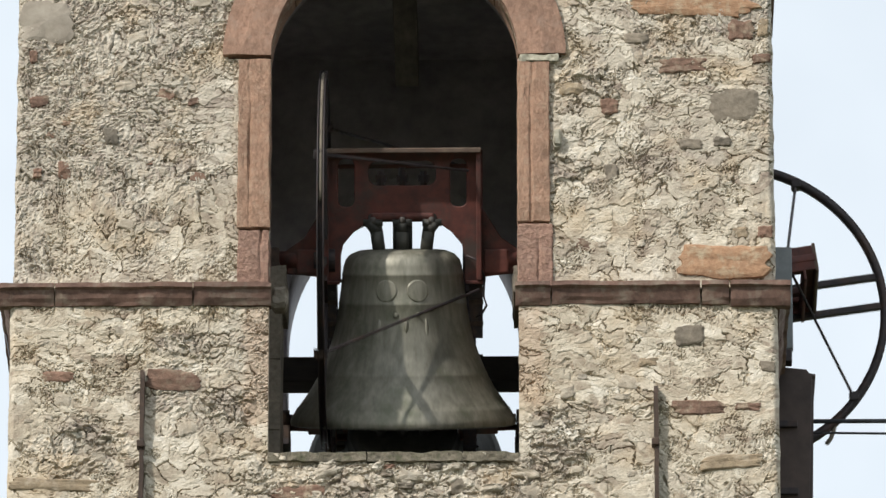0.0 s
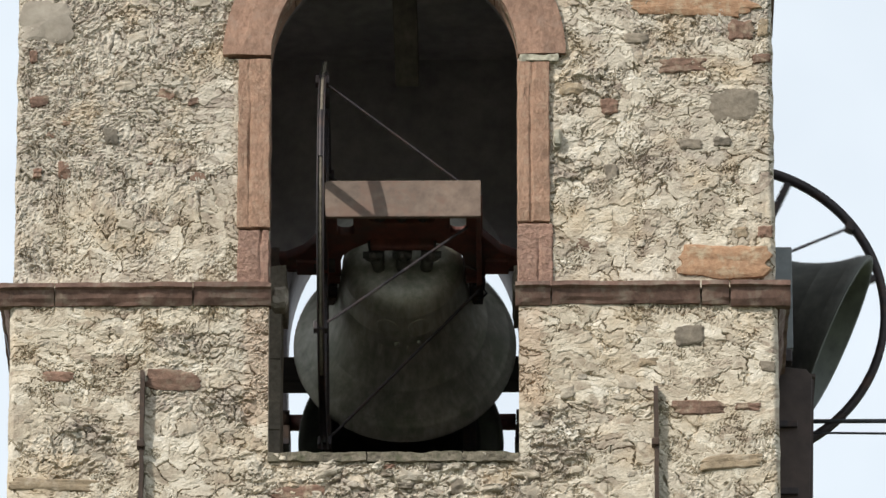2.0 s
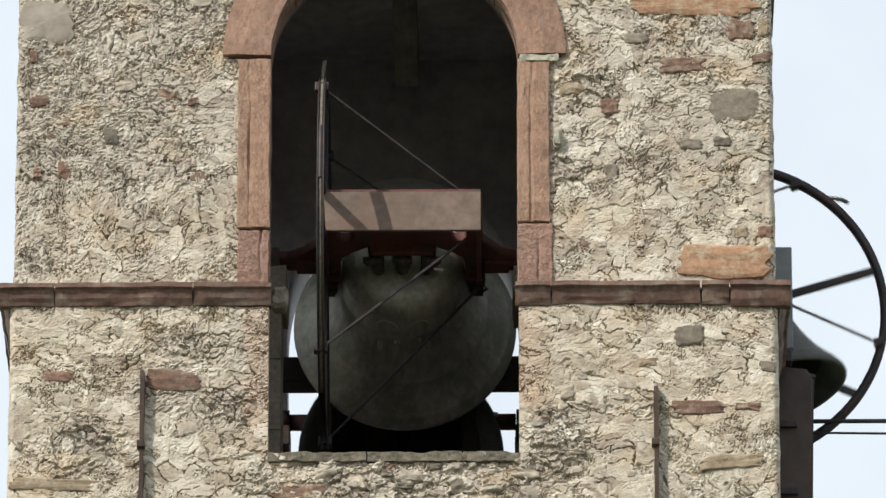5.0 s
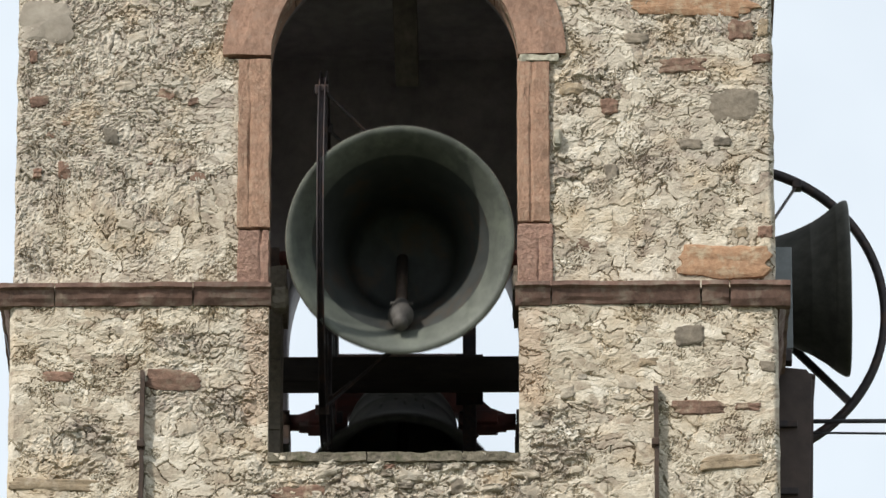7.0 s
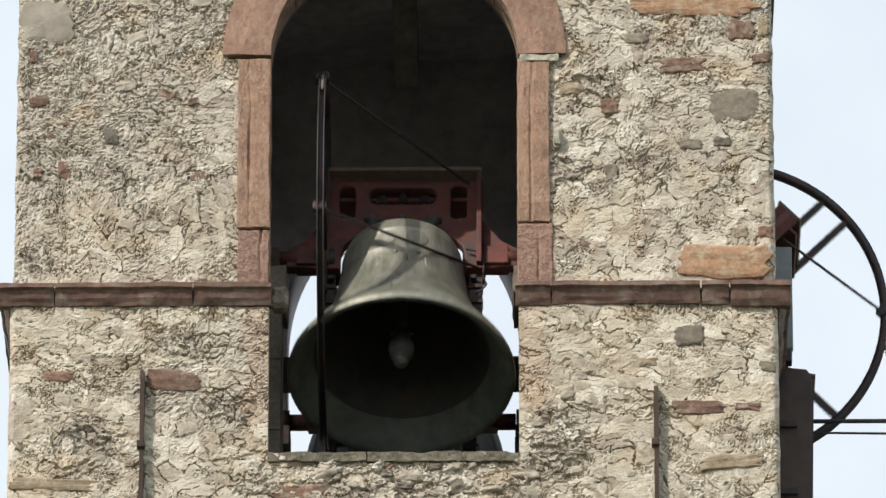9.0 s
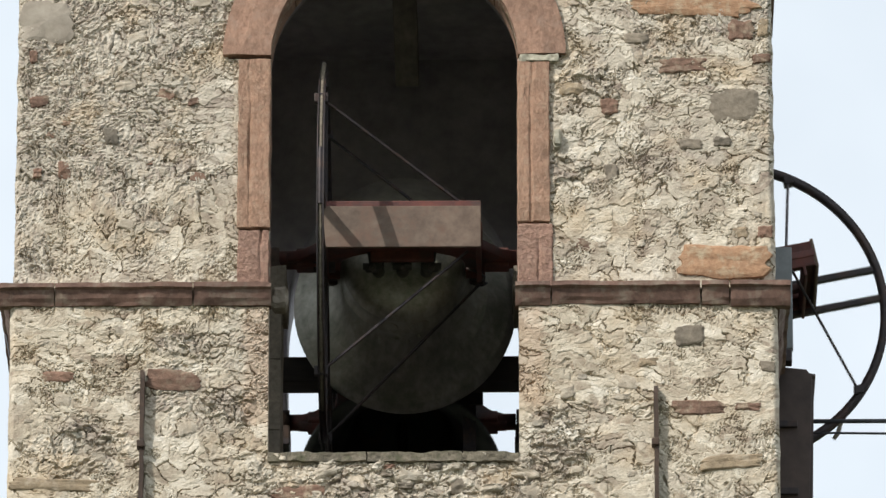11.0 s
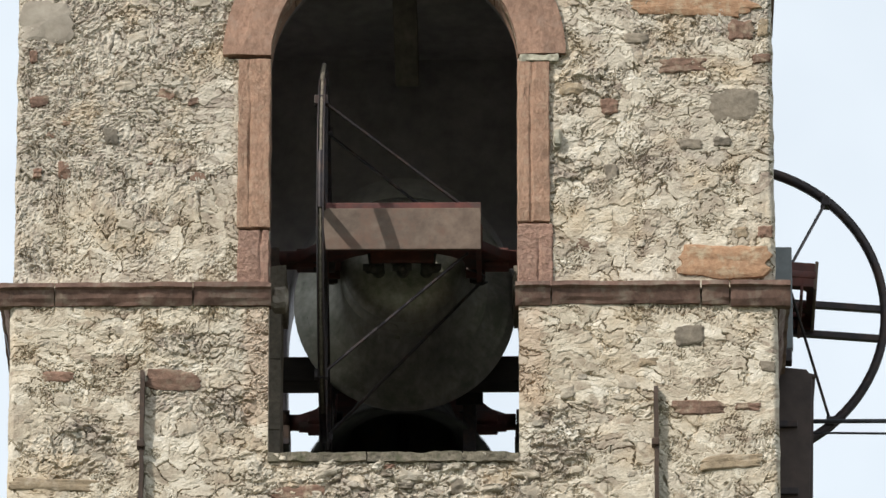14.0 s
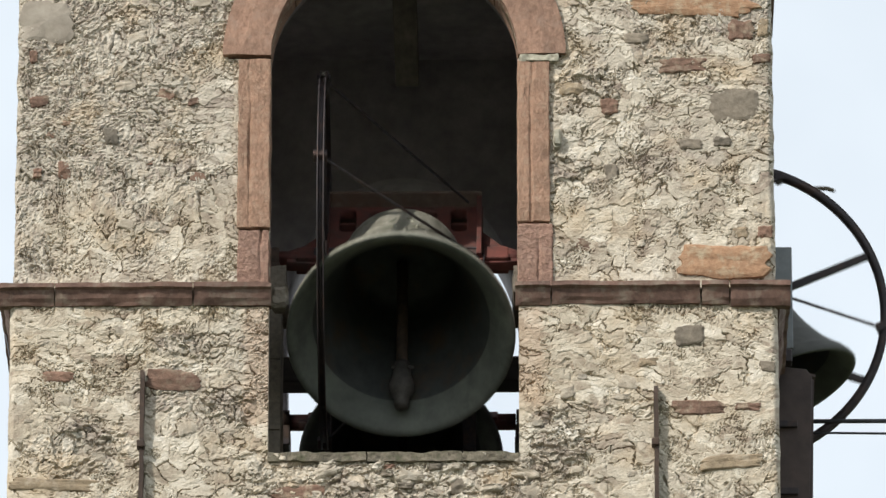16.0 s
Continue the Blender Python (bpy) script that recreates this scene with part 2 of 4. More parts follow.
def plate(outlines, depth, bevel=0.0):
    """A plate in the xz plane, from its outline and its holes, with that thickness along y."""
    curve = bpy.data.curves.new("plate", "CURVE")
    curve.dimensions, curve.fill_mode = "2D", "BOTH"
    curve.extrude, curve.bevel_depth, curve.bevel_resolution = depth / 2 - bevel, bevel, 1
    for points in outlines:
        s = curve.splines.new("POLY")
        s.points.add(len(points) - 1)
        for p, (x, z) in zip(s.points, points):
            p.co = (x, z, 0, 1)
        s.use_cyclic_u = True
    ob = bpy.data.objects.new("plate", curve)
    scene.collection.objects.link(ob)
    mesh = bpy.data.meshes.new_from_object(ob.evaluated_get(bpy.context.evaluated_depsgraph_get()))
    bpy.data.objects.remove(ob)
    bpy.data.curves.remove(curve)
    mesh.materials.clear()
    bm = bmesh.new()
    bm.from_mesh(mesh)
    bmesh.ops.remove_doubles(bm, verts=bm.verts, dist=1e-5)
    bm.to_mesh(mesh)
    bm.free()
    mesh.transform(Matrix.Rotation(radians(90), 4, "X"))
    return mesh


def arc(cx, cz, r, a0, a1, n=16, squash=1.0):
    return [(cx + r * math.cos(radians(a0 + (a1 - a0) * i / n)), cz + squash * r * math.sin(radians(a0 + (a1 - a0) * i / n))) for i in range(n + 1)]


def rounded(x0, z0, x1, z1, r):
    return arc(x1 - r, z1 - r, r, 0, 90, 5) + arc(x0 + r, z1 - r, r, 90, 180, 5) + arc(x0 + r, z0 + r, r, 180, 270, 5) + arc(x1 - r, z0 + r, r, 270, 360, 5)


def empty(name, m=None):
    ob = new(name)
    ob.empty_display_size = 0.2
    if m:
        ob.matrix_world = m
    return ob


# ---- the tower ----
HALF, DEEP = 1.762, 3.30                # half the tower's width, and its depth
OPEN, SILL, SPRING = 0.576, 16.985, 18.98   # the bell openings: half width, sill, springing of the arch
REAR_SPRING, REAR_RISE = 18.81, 1.302   # the rear arch springs lower and rises higher
THIN, THICK = 0.22, 0.50
TOP = 20.6
LEDGE, LEDGE_TOP = 17.716, 17.812       # the string course


def opening(cx, grow=0.0, spring=SPRING, rise=1.0):
    """The outline of a bell opening; rise: the arch's height over its half width."""
    head = [(x, spring + (z - spring) * rise) for x, z in arc(cx, spring, OPEN + grow, 0, 180, 40)]
    return [(cx - OPEN - grow, SILL - grow), (cx + OPEN + grow, SILL - grow)] + head


def wall(name, x0, x1, z0, z1, holes, thick, label):
    mesh = plate([[(x0, z0), (x1, z0), (x1, z1), (x0, z1)]] + holes, thick)
    return tagged(linked(name, mesh, INNER_WALL), label, "wall", kind="structure")


front = wall("wall_south", -HALF + 0.03, HALF - 0.03, 0, TOP, [opening(0, 0.012)], THIN, "cream lime mortar over rubble stone, with an arched opening")
front.location = (0, THIN / 2 + 0.06, 0)
back = wall("wall_north", -HALF + 0.03, HALF - 0.03, 0, TOP, [opening(0, 0, REAR_SPRING, REAR_RISE)], THICK, "rough rubble tower wall with an arched bell opening")
back.location = (0, DEEP - 0.03 - THICK / 2, 0)
S0, S1 = THIN + 0.061, DEEP - THICK - 0.031
right = wall("wall_east", S0, S1, 0, TOP, [opening(1.70)], THICK, "rough rubble tower wall with an arched bell opening")
right.matrix_world = pose(HALF - 0.05 - THICK / 2, 0, 0, 0, 0, 90)
left = wall("wall_west", S0, S1, 0, TOP, [opening(1.70)], THICK, "rough rubble tower wall with an arched bell opening")
left.matrix_world = pose(-HALF + 0.05 + THICK / 2, 0, 0, 0, 0, 90)
IN = HALF - THICK - 0.055
# added ceiling, blocks the light from above the chamber
tagged(part("ceiling", box((-IN, S0 + 0.005, 20.2), (IN, S1 - 0.005, 20.4)), INNER_WALL), "grey plastered ceiling, added to keep light out of the bell chamber", "ceiling", kind="structure")
tagged(part("floor", box((-IN, S0 + 0.005, 15.6), (IN, S1 - 0.005, 15.8)), BOUNCE_FLOOR), "unseen grey floor, made pale to bounce light into the bell chamber", "floor", kind="structure")
tagged(part("roof", box((-HALF - 0.1, -0.1, TOP), (HALF + 0.1, DEEP + 0.1, TOP + 0.15)), CORNICE_STONE), "plain stone slab that closes the tower", "roof", kind="structure")
tagged(part("ground", box((-3000, -3000, -0.5), (3000, 3000, 0.0)), GRASS), "grassy ground round the bell tower", "ground", kind="structure")


def lattice(x, z, seed):
    """Smooth random values between 0 and 1 on a lattice of unit cells."""
    table = np.random.RandomState(seed).rand(256, 256)
    xi, zi = np.floor(x).astype(int), np.floor(z).astype(int)
    u, v = x - xi, z - zi
    u, v = u * u * (3 - 2 * u), v * v * (3 - 2 * v)
    at = lambda a, b: table[(xi + a) & 255, (zi + b) & 255]
    return (at(0, 0) * (1 - u) + at(1, 0) * u) * (1 - v) + (at(0, 1) * (1 - u) + at(1, 1) * u) * v


def layered(x, z, seed, octaves=5, gain=0.55):
    total, weight, amp = 0.0, 0.0, 1.0
    for o in range(octaves):
        total = total + amp * lattice(x * 2 ** o + 17.3 * o, z * 2 ** o + 9.1 * o, seed + o)
        weight += amp
        amp *= gain
    return total / weight


def cells(x, z, seed):
    """Nearest and second distance to scattered points, the way from the nearest one, and three random values for its cell."""
    rs = np.random.RandomState(seed)
    jx, jz, tones = rs.rand(256, 256), rs.rand(256, 256), rs.rand(3, 256, 256)
    xi, zi = np.floor(x).astype(int), np.floor(z).astype(int)
    f1, f2 = np.full(x.shape, 9.0), np.full(x.shape, 9.0)
    own, dx, dz = [np.zeros(x.shape) for _ in range(3)], np.zeros(x.shape), np.zeros(x.shape)
    for a in (-1, 0, 1):
        for b in (-1, 0, 1):
            p, q = (xi + a) & 255, (zi + b) & 255
            ex, ez = x - (xi + a + jx[p, q]), z - (zi + b + jz[p, q])
            d = np.hypot(ex, ez)
            nearer = d < f1
            f2 = np.where(nearer, f1, np.minimum(f2, d))
            own = [np.where(nearer, tones[k][p, q], own[k]) for k in range(3)]
            dx, dz = np.where(nearer, ex, dx), np.where(nearer, ez, dz)
            f1 = np.where(nearer, d, f1)
    return f1, f2, dx, dz, own


def rubble(x, z):
    """The rough masonry: how far it stands out, in metres, the tone of each flake or stone, and how pebbly the mortar is."""
    wx, wz = layered(x * 8, z * 8, 3) - 0.5, layered(x * 8, z * 8, 11) - 0.5
    fx, fz = layered(x * 34, z * 34, 13, 3) - 0.5, layered(x * 34, z * 34, 15, 3) - 0.5
    lean = 0.5 * (layered(x * 1.3, z * 1.3, 77) - 0.25)
    u, v = x + 0.07 * wx + 0.03 * fx, z + lean * x + 0.06 * wz + 0.022 * fz
    b1, b2, bx, bz, big = cells(u / 0.125, v / 0.072, 5)
    m1, m2, mx, mz, mid = cells(u / 0.046 + 3, v / 0.027 + 7, 6)
    pebbly = np.clip((layered(x * 1.5 - 2, z * 1.5, 95) + 0.26 * np.clip(-x, 0, 1) * np.clip((z - 18.1) * 3, 0, 1) - 0.03 * (x > 0) - 0.06 * (z < LEDGE) - 0.52) * 8, 0, 1)
    broken = np.clip((layered(x * 4.3, z * 4.3, 21) - np.where(z < LEDGE, 0.60, 0.52)) * 7, 0, 1)
    low = np.clip((17.02 - z) * 14, 0, 1) * np.clip((0.75 - np.abs(x)) * 8, 0, 1)
    broken = np.maximum(broken, low)
    # places where the mortar has fallen off the rubble
    patch = 0.0
    for px, pz, rx, rz in ((-1.45, 17.02, 0.28, 0.17), (-0.735, 17.235, 0.15, 0.13), (0.75, 17.06, 0.20, 0.20), (-0.99, 17.52, 0.17, 0.08), (0.90, 18.83, 0.16, 0.13), (0.80, 18.42, 0.14, 0.10)):
        patch = np.maximum(patch, np.clip(1 - np.hypot((x - px) / rx, (z - pz) / rz) + 0.7 * (layered(x * 9, z * 9, 23, 3) - 0.5), 0, 1))
    broken = np.maximum(broken, np.clip(patch * 3, 0, 1))
    # flat trowelled flakes, each with its own tilt
    calm = np.clip((LEDGE + 0.05 - z) * 20, 0, 1) * (1 - low) * (1 - broken)
    h = (1 - 0.35 * calm) * (0.0045 * (big[0] - 0.5) + 0.007 * (big[1] - 0.5) * bx + 0.009 * (big[2] - 0.55) * bz)
    h += (0.16 + 0.84 * broken) * (0.007 * (mid[0] - 0.5) + 0.008 * (mid[1] - 0.5) * mx + 0.010 * (mid[2] - 0.6) * mz)
    h += 0.034 * (layered(x * 3, z * 3, 31, 3) - 0.5) + 0.006 * (layered(x * 28, z * 38, 41, 4, 0.6) - 0.5)
    bare = np.maximum(low, np.clip(patch * 2.5, 0, 1))
    h += bare * (0.016 * (mid[0] - 0.5) + 0.012 * (big[0] - 0.5) - 0.012 * np.clip(1 - (m2 - m1) / 0.09, 0, 1) * np.clip((layered(x * 19, z * 19, 85, 3) - 0.46) * 7, 0, 1) + 0.008 * (lattice(x * 75, z * 85, 87) - 0.5))
    # fine grain, and strokes of the trowel that change their direction from place to place
    h += (0.0012 + 0.0035 * np.maximum(broken, pebbly)) * (lattice(x * 120, z * 150, 43) - 0.5)
    turn = 2.4 * (layered(x * 1.7, z * 1.7, 47, 2) - 0.5)
    along, across = x * np.cos(turn) + z * np.sin(turn), z * np.cos(turn) - x * np.sin(turn)
    h += 0.003 * (1 - pebbly) * (layered(along * 9, across * 70, 49, 3) - 0.5)
    # crevices along some of the flakes' edges
    h -= 0.026 * np.clip(1 - (b2 - b1) / 0.045, 0, 1) * np.clip((layered(x * 11, z * 13, 81, 3) - 0.55) * 10, 0, 1)
    h -= 0.015 * np.clip(1 - (m2 - m1) / 0.12, 0, 1) * np.clip((layered(x * 13, z * 15, 83, 3) - 0.55) * 9, 0, 1) * (0.3 + broken)
    # short torn cracks, mostly lying flat
    for seed, sx, sz in ((101, 9, 27), (103, 15, 40), (105, 24, 21)):
        gap = np.abs(layered(along * sx + 0.5 * wx, across * sz + 0.5 * wz, seed, 2, 0.5) - 0.5)
        h = h - 0.014 * np.clip(1 - gap / 0.06, 0, 1) * np.clip((layered(x * 7, z * 10, seed + 1, 3) - 0.65) * 12, 0, 1)
    pit = lattice(x * 40, z * 52, 91) * 0.65 + lattice(x * 90, z * 110, 92) * 0.35
    h -= 0.017 * np.clip((0.24 - pit) * 8, 0, 1) * (0.35 - 0.27 * calm + 0.65 * np.maximum(broken, pebbly))
    # long hairline cracks
    for seed, sx, sz in ((61, 2.6, 4.4), (63, 5.2, 8.0), (65, 4.4, 3.2)):
        gap = np.abs(layered(x * sx + 0.6 * wx, z * sz + 0.6 * wz, seed, 4, 0.55) - 0.5)
        h = h - 0.012 * np.clip(1 - gap / 0.011, 0, 1) * np.clip((layered(x * 3.4, z * 3.4, seed + 1, 3) - 0.58) * 9, 0, 1)
    # pebbles
    p1, p2, px, pz, peb = cells(u / 0.020, v / 0.016, 8)
    h += pebbly * (0.013 * np.clip(1 - p1 * 1.4, 0, 1) * (0.1 + peb[0]) - 0.004)
    tone = 0.6 * big[1] + 0.4 * mid[1]
    tone = tone * (1 - 0.6 * pebbly) + 0.6 * pebbly * peb[1]
    return h + 0.002, tone, np.maximum(np.maximum(pebbly, 0.8 * low), np.clip(patch * 2, 0, 0.9))


def rubble_relief(x, z):
    return rubble(x, z)[0]


def ring_distance(x, z, spring=SPRING, rise=1.0):
    """Distance outside the edge of the bell opening (negative inside it)."""
    return np.where(z > spring, np.hypot(x, (z - spring) / rise) - OPEN, np.maximum(np.abs(x) - OPEN, SILL - z))


def masonry_skin(name, x0, x1, z0, z1, face, label, step=0.0045, holder=None, place=None, cx=0.0, shift=0.0, spring=SPRING, rise=1.0):
    """The rough outer face of a wall, as one relief with its edges turned in; cx: the middle of its opening."""
    xs = np.unique(np.concatenate([np.arange(x0, x1, step), [x1, cx - OPEN, cx + OPEN]]))
    zs = np.unique(np.concatenate([np.arange(z0, z1, step), [z1] + ([SILL] if z0 < SILL < z1 else [])]))
    X, Z = np.meshgrid(xs, zs)
    ring = ring_distance(X - cx, Z, spring, rise)
    h, tone, pebbly = rubble(X + shift, Z)
    framed = (ring < np.where(Z > SPRING, 0.2, 0.14)) & (Z > LEDGE) & (holder is None)
    y = face - h
    y = np.where(framed, face + 0.035, y)
    # ragged outer corners
    edge = np.minimum(X - x0, x1 - X)
    y = y + 0.03 * np.clip(1 - edge / 0.03, 0, 1) ** 2
    X = X + np.where(edge < 1e-6, 0.008 * (layered(Z * 14, Z * 0 + x0, 7) - 0.5) * 2, 0)
    ny, nx = X.shape
    co = np.stack([X, y, Z], -1).reshape(-1, 3)
    index = np.arange(ny * nx).reshape(ny, nx)
    quads = np.stack([index[:-1, :-1], index[:-1, 1:], index[1:, 1:], index[1:, :-1]], -1).reshape(-1, 4)
    mid = co[quads].mean(1)
    quads = quads[ring_distance(mid[:, 0] - cx, mid[:, 2], spring, rise) > (0 if holder is None else 0.035)]
    # turn the open edges in towards the wall
    e = np.concatenate([quads[:, [0, 1]], quads[:, [1, 2]], quads[:, [2, 3]], quads[:, [3, 0]]])
    keys = np.sort(e, 1) @ np.array([len(co), 1])
    _, first, count = np.unique(keys, return_index=True, return_counts=True)
    border = e[first[count == 1]]
    used = np.unique(border)
    back_of = np.zeros(len(co), int)
    back_of[used] = len(co) + np.arange(len(used))
    rear = co[used].copy()
    rear[:, 1] = face + 0.10
    faces = np.concatenate([quads, np.stack([border[:, 1], border[:, 0], back_of[border[:, 0]], back_of[border[:, 1]]], -1)])
    mesh = bpy.data.meshes.new(name)
    mesh.from_pydata(np.concatenate([co, rear]), [], faces)
    tint = mesh.color_attributes.new("flake", "FLOAT_COLOR", "POINT")
    values = np.ones((len(co) + len(rear), 4), np.float32)
    values[:len(co), 0], values[:len(co), 1], values[len(co):, :2] = tone.ravel(), pebbly.ravel(), 0.5
    # a band of pinkish render beside the lower part of the opening
    band = np.clip((0.125 + 0.06 * (layered(X * 7, Z * 7, 51) - 0.5) - ring) / 0.03, 0, 1) * (Z < LEDGE + 0.03) * np.clip((Z - 17.08 + 0.3 * (layered(X * 5, Z * 5, 53) - 0.5)) / 0.12, 0, 1)
    values[:len(co), 2], values[len(co):, 2] = band.ravel(), 0.0
    tint.data.foreach_set("color", values.ravel())
    skin = linked(name, mesh, MORTAR, holder or front, label)
    skin.matrix_basis = (holder or front).matrix_basis.inverted() @ (place or Matrix.Identity(4))
    return skin


masonry_skin("upper_masonry", -HALF + 0.004, HALF, LEDGE_TOP - 0.02, 19.35, 0.012, "greyish pebbly mortar over rubble")
masonry_skin("lower_masonry", -HALF - 0.006, HALF + 0.008, 16.60, LEDGE + 0.03, 0.0, "cream flaking mortar over rubble")


masonry_skin("shaft_masonry", -HALF - 0.006, HALF + 0.008, 0.0, 16.605, 0.0, "cream flaking mortar over rubble", 0.03)
masonry_skin("top_masonry", -HALF + 0.004, HALF, 19.345, TOP, 0.012, "greyish pebbly mortar over rubble", 0.02)
masonry_skin("side_masonry", 0.04, DEEP - 0.04, 0.0, TOP, 0.0, "cream flaking mortar over rubble", 0.03, right, pose(HALF - 0.025, 0, 0, 0, 0, 90), 1.70, 7.3)
masonry_skin("side_masonry", -DEEP + 0.04, -0.04, 0.0, TOP, 0.0, "cream flaking mortar over rubble", 0.03, left, pose(-HALF + 0.025, 0, 0, 0, 0, -90), -1.70, 17.9)
masonry_skin("rear_masonry", -HALF, HALF, 0.0, TOP, 0.0, "cream flaking mortar over rubble", 0.03, back, pose(0, DEEP, 0, 0, 0, 180), 0.0, 29.7, REAR_SPRING, REAR_RISE)


def rough_block(lo, hi, seed, wear=0.006, cuts=5, bevel=0.006, crack=None):
    """A dressed stone with worn edges and an uneven face."""
    bm = box(lo, hi)
    bmesh.ops.subdivide_edges(bm, edges=bm.edges[:], cuts=cuts, use_grid_fill=True)
    mid = Vector([(a + b) / 2 for a, b in zip(lo, hi)])
    half = Vector([(b - a) / 2 for a, b in zip(lo, hi)])
    for v in bm.verts:
        near = sorted(abs(abs(v.co[i] - mid[i]) - half[i]) for i in range(3))
        n = noise.noise_vector(v.co * 14 + Vector((seed * 7.1, 0, 0)))
        v.co += n * wear + noise.noise_vector(v.co * 45 + Vector((0, seed * 3.3, 0))) * wear * 0.5
        if crack is not None and v.co.y < mid.y - half.y * 0.8:
            line = lo[0] + (hi[0] - lo[0]) * crack + 0.022 * noise.noise(Vector((v.co.z * 5, seed, 0)))
            gate = max(0.0, noise.noise(Vector((v.co.z * 3, seed, 5))) + 0.35)
            v.co.y += 0.022 * gate * math.exp(-((v.co.x - line) / 0.006) ** 2)
        if near[1] < 1e-4:
            v.co += (mid - v.co).normalized() * bevel * (0.7 + 0.6 * noise.noise(v.co * 30 + Vector((seed, 3, 1))))
    return bm


# red stone frame of the front opening
frame_stone = empty("opening_surround")
tagged(frame_stone, "weathered red sandstone jambs and arch round the bell opening", "stone surround", kind="structure")
for i, (x0, x1, z0, z1) in enumerate(((-0.726, -OPEN, 18.108, 18.966), (-0.722, -OPEN, LEDGE_TOP, 18.098), (OPEN - 0.004, 0.722, 18.135, 18.95), (OPEN - 0.004, 0.735, LEDGE_TOP, 18.125))):
    part("jamb_stone", rough_block((x0, -0.008, z0), (x1, 0.20, z1), i, 0.0045, 24, 0.006, (0.36, 0.7, 0.42, 0.6)[i]), JAMB_STONE if i in (0, 2) else PITTED_STONE, frame_stone)
for i in range(5):
    bm = bmesh.new()
    a0, a1, n, layers = 36.0 * i + 0.5, 36.0 * i + 35.5, 10, []
    for j in range(n + 1):
        a = radians(a0 + (a1 - a0) * j / n)
        layers.append([bm.verts.new((r * math.cos(a), y, SPRING + r * math.sin(a))) for r, y in ((OPEN, -0.006), (0.70, -0.012), (0.80 if i in (0, 4) else 0.76, -0.006), (0.80 if i in (0, 4) else 0.76, 0.2), (OPEN, 0.2))])
    for p, q in zip(layers, layers[1:]):
        for c in range(5):
            bm.faces.new((p[c], p[(c + 1) % 5], q[(c + 1) % 5], q[c]))
    bm.faces.new(layers[0])
    bm.faces.new(list(reversed(layers[-1])))
    bmesh.ops.subdivide_edges(bm, edges=bm.edges[:], cuts=1, use_grid_fill=True)
    for v in bm.verts:
        v.co += noise.noise_vector(v.co * 16 + Vector((i * 3.0, 0, 0))) * 0.003
    part("arch_stone", bm, RED_STONE, frame_stone)

part("joint_mortar", rough_block((OPEN + 0.012, -0.011, 18.951), (0.77, 0.03, 18.982), 33, 0.010, 16, 0.004), LICHEN_MORTAR, frame_stone, "greenish-white mortar in the joint")
part("pale_chip", rough_block((0.742, -0.022, 18.50), (0.775, 0.02, 18.60), 35, 0.010, 5, 0.012), LICHEN_MORTAR, frame_stone, "pale chip of mortar")

# string course, stone by stone, with returns on both sides
course = empty("string_course")
tagged(course, "projecting red-brown stone string course with open joints", "cornice", kind="structure")
SECTION = [(0.03, LEDGE), (-0.018, LEDGE), (-0.026, LEDGE + 0.014), (-0.036, LEDGE + 0.03), (-0.05, LEDGE + 0.066), (-0.066, LEDGE + 0.074), (-0.066, LEDGE_TOP), (0.03, LEDGE_TOP)]


def course_stone(a, b, seed, m, drop=0.0):
    bm = bmesh.new()
    n, rows = max(3, int((b - a) / 0.03)), []
    for i in range(n + 1):
        x = a + (b - a) * i / n
        end = 0.004 if i in (0, n) else 0.0
        row = []
        for y, z in SECTION:
            w = noise.noise_vector(Vector((x * 11, y * 30, z * 30 + seed * 5.0))) * 0.006
            row.append(bm.verts.new((x + (w.x if 0 < i < n else 0), y + w.y * (y < 0) + end, z + w.z * 0.8 - drop * (z < LEDGE + 0.05))))
        rows.append(row)
    for p, q in zip(rows, rows[1:]):
        for c in range(len(SECTION)):
            d = (c + 1) % len(SECTION)
            bm.faces.new((p[c], p[d], q[d], q[c]))
    bm.faces.new(rows[0])
    bm.faces.new(list(reversed(rows[-1])))
    bmesh.ops.transform(bm, verts=bm.verts, matrix=m)
    part("course_stone", bm, CORNICE_STONE, course)


STRAIGHT = Matrix.Identity(4)
for i, (a, b, drop) in enumerate(((-1.822, -1.566, 0), (-1.560, -0.928, 0.0), (-0.922, -0.565, 0), (0.560, 0.722, 0.006), (0.728, 1.412, 0), (1.420, 1.546, 0.004), (1.552, 1.828, 0.012))):
    course_stone(a, b, i, STRAIGHT, drop)
for side in (-1, 1):
    for i, (a, b) in enumerate(((0.035, 0.5), (0.506, 1.02))):
        m = Matrix.Translation((side * HALF, 0, 0)) @ Matrix.Rotation(radians(90 * side), 4, "Z")
        course_stone(a if side > 0 else -b, b if side > 0 else -a, 20 + i + side * 3, m)

part("end_stone", rough_block((-OPEN + 0.004, 0.20, 17.80), (-0.495, 0.31, 17.905), 71, 0.012, 5, 0.02), SLAB_STONE, course, "rough pale end stone in the reveal")

# mossy sill
sill = empty("sill")
tagged(sill, "mossy grey stone sill under the bell opening", "sill", kind="structure")
for i, (a, b) in enumerate(((-OPEN, -0.1215), (-0.121, 0.3185), (0.319, OPEN))):
    part("sill_stone", rough_block((a, -0.010, SILL - 0.042), (b, THIN + 0.055, SILL + 0.004), 40 + i, 0.0085, 34, 0.002), MOSS_STONE, sill)

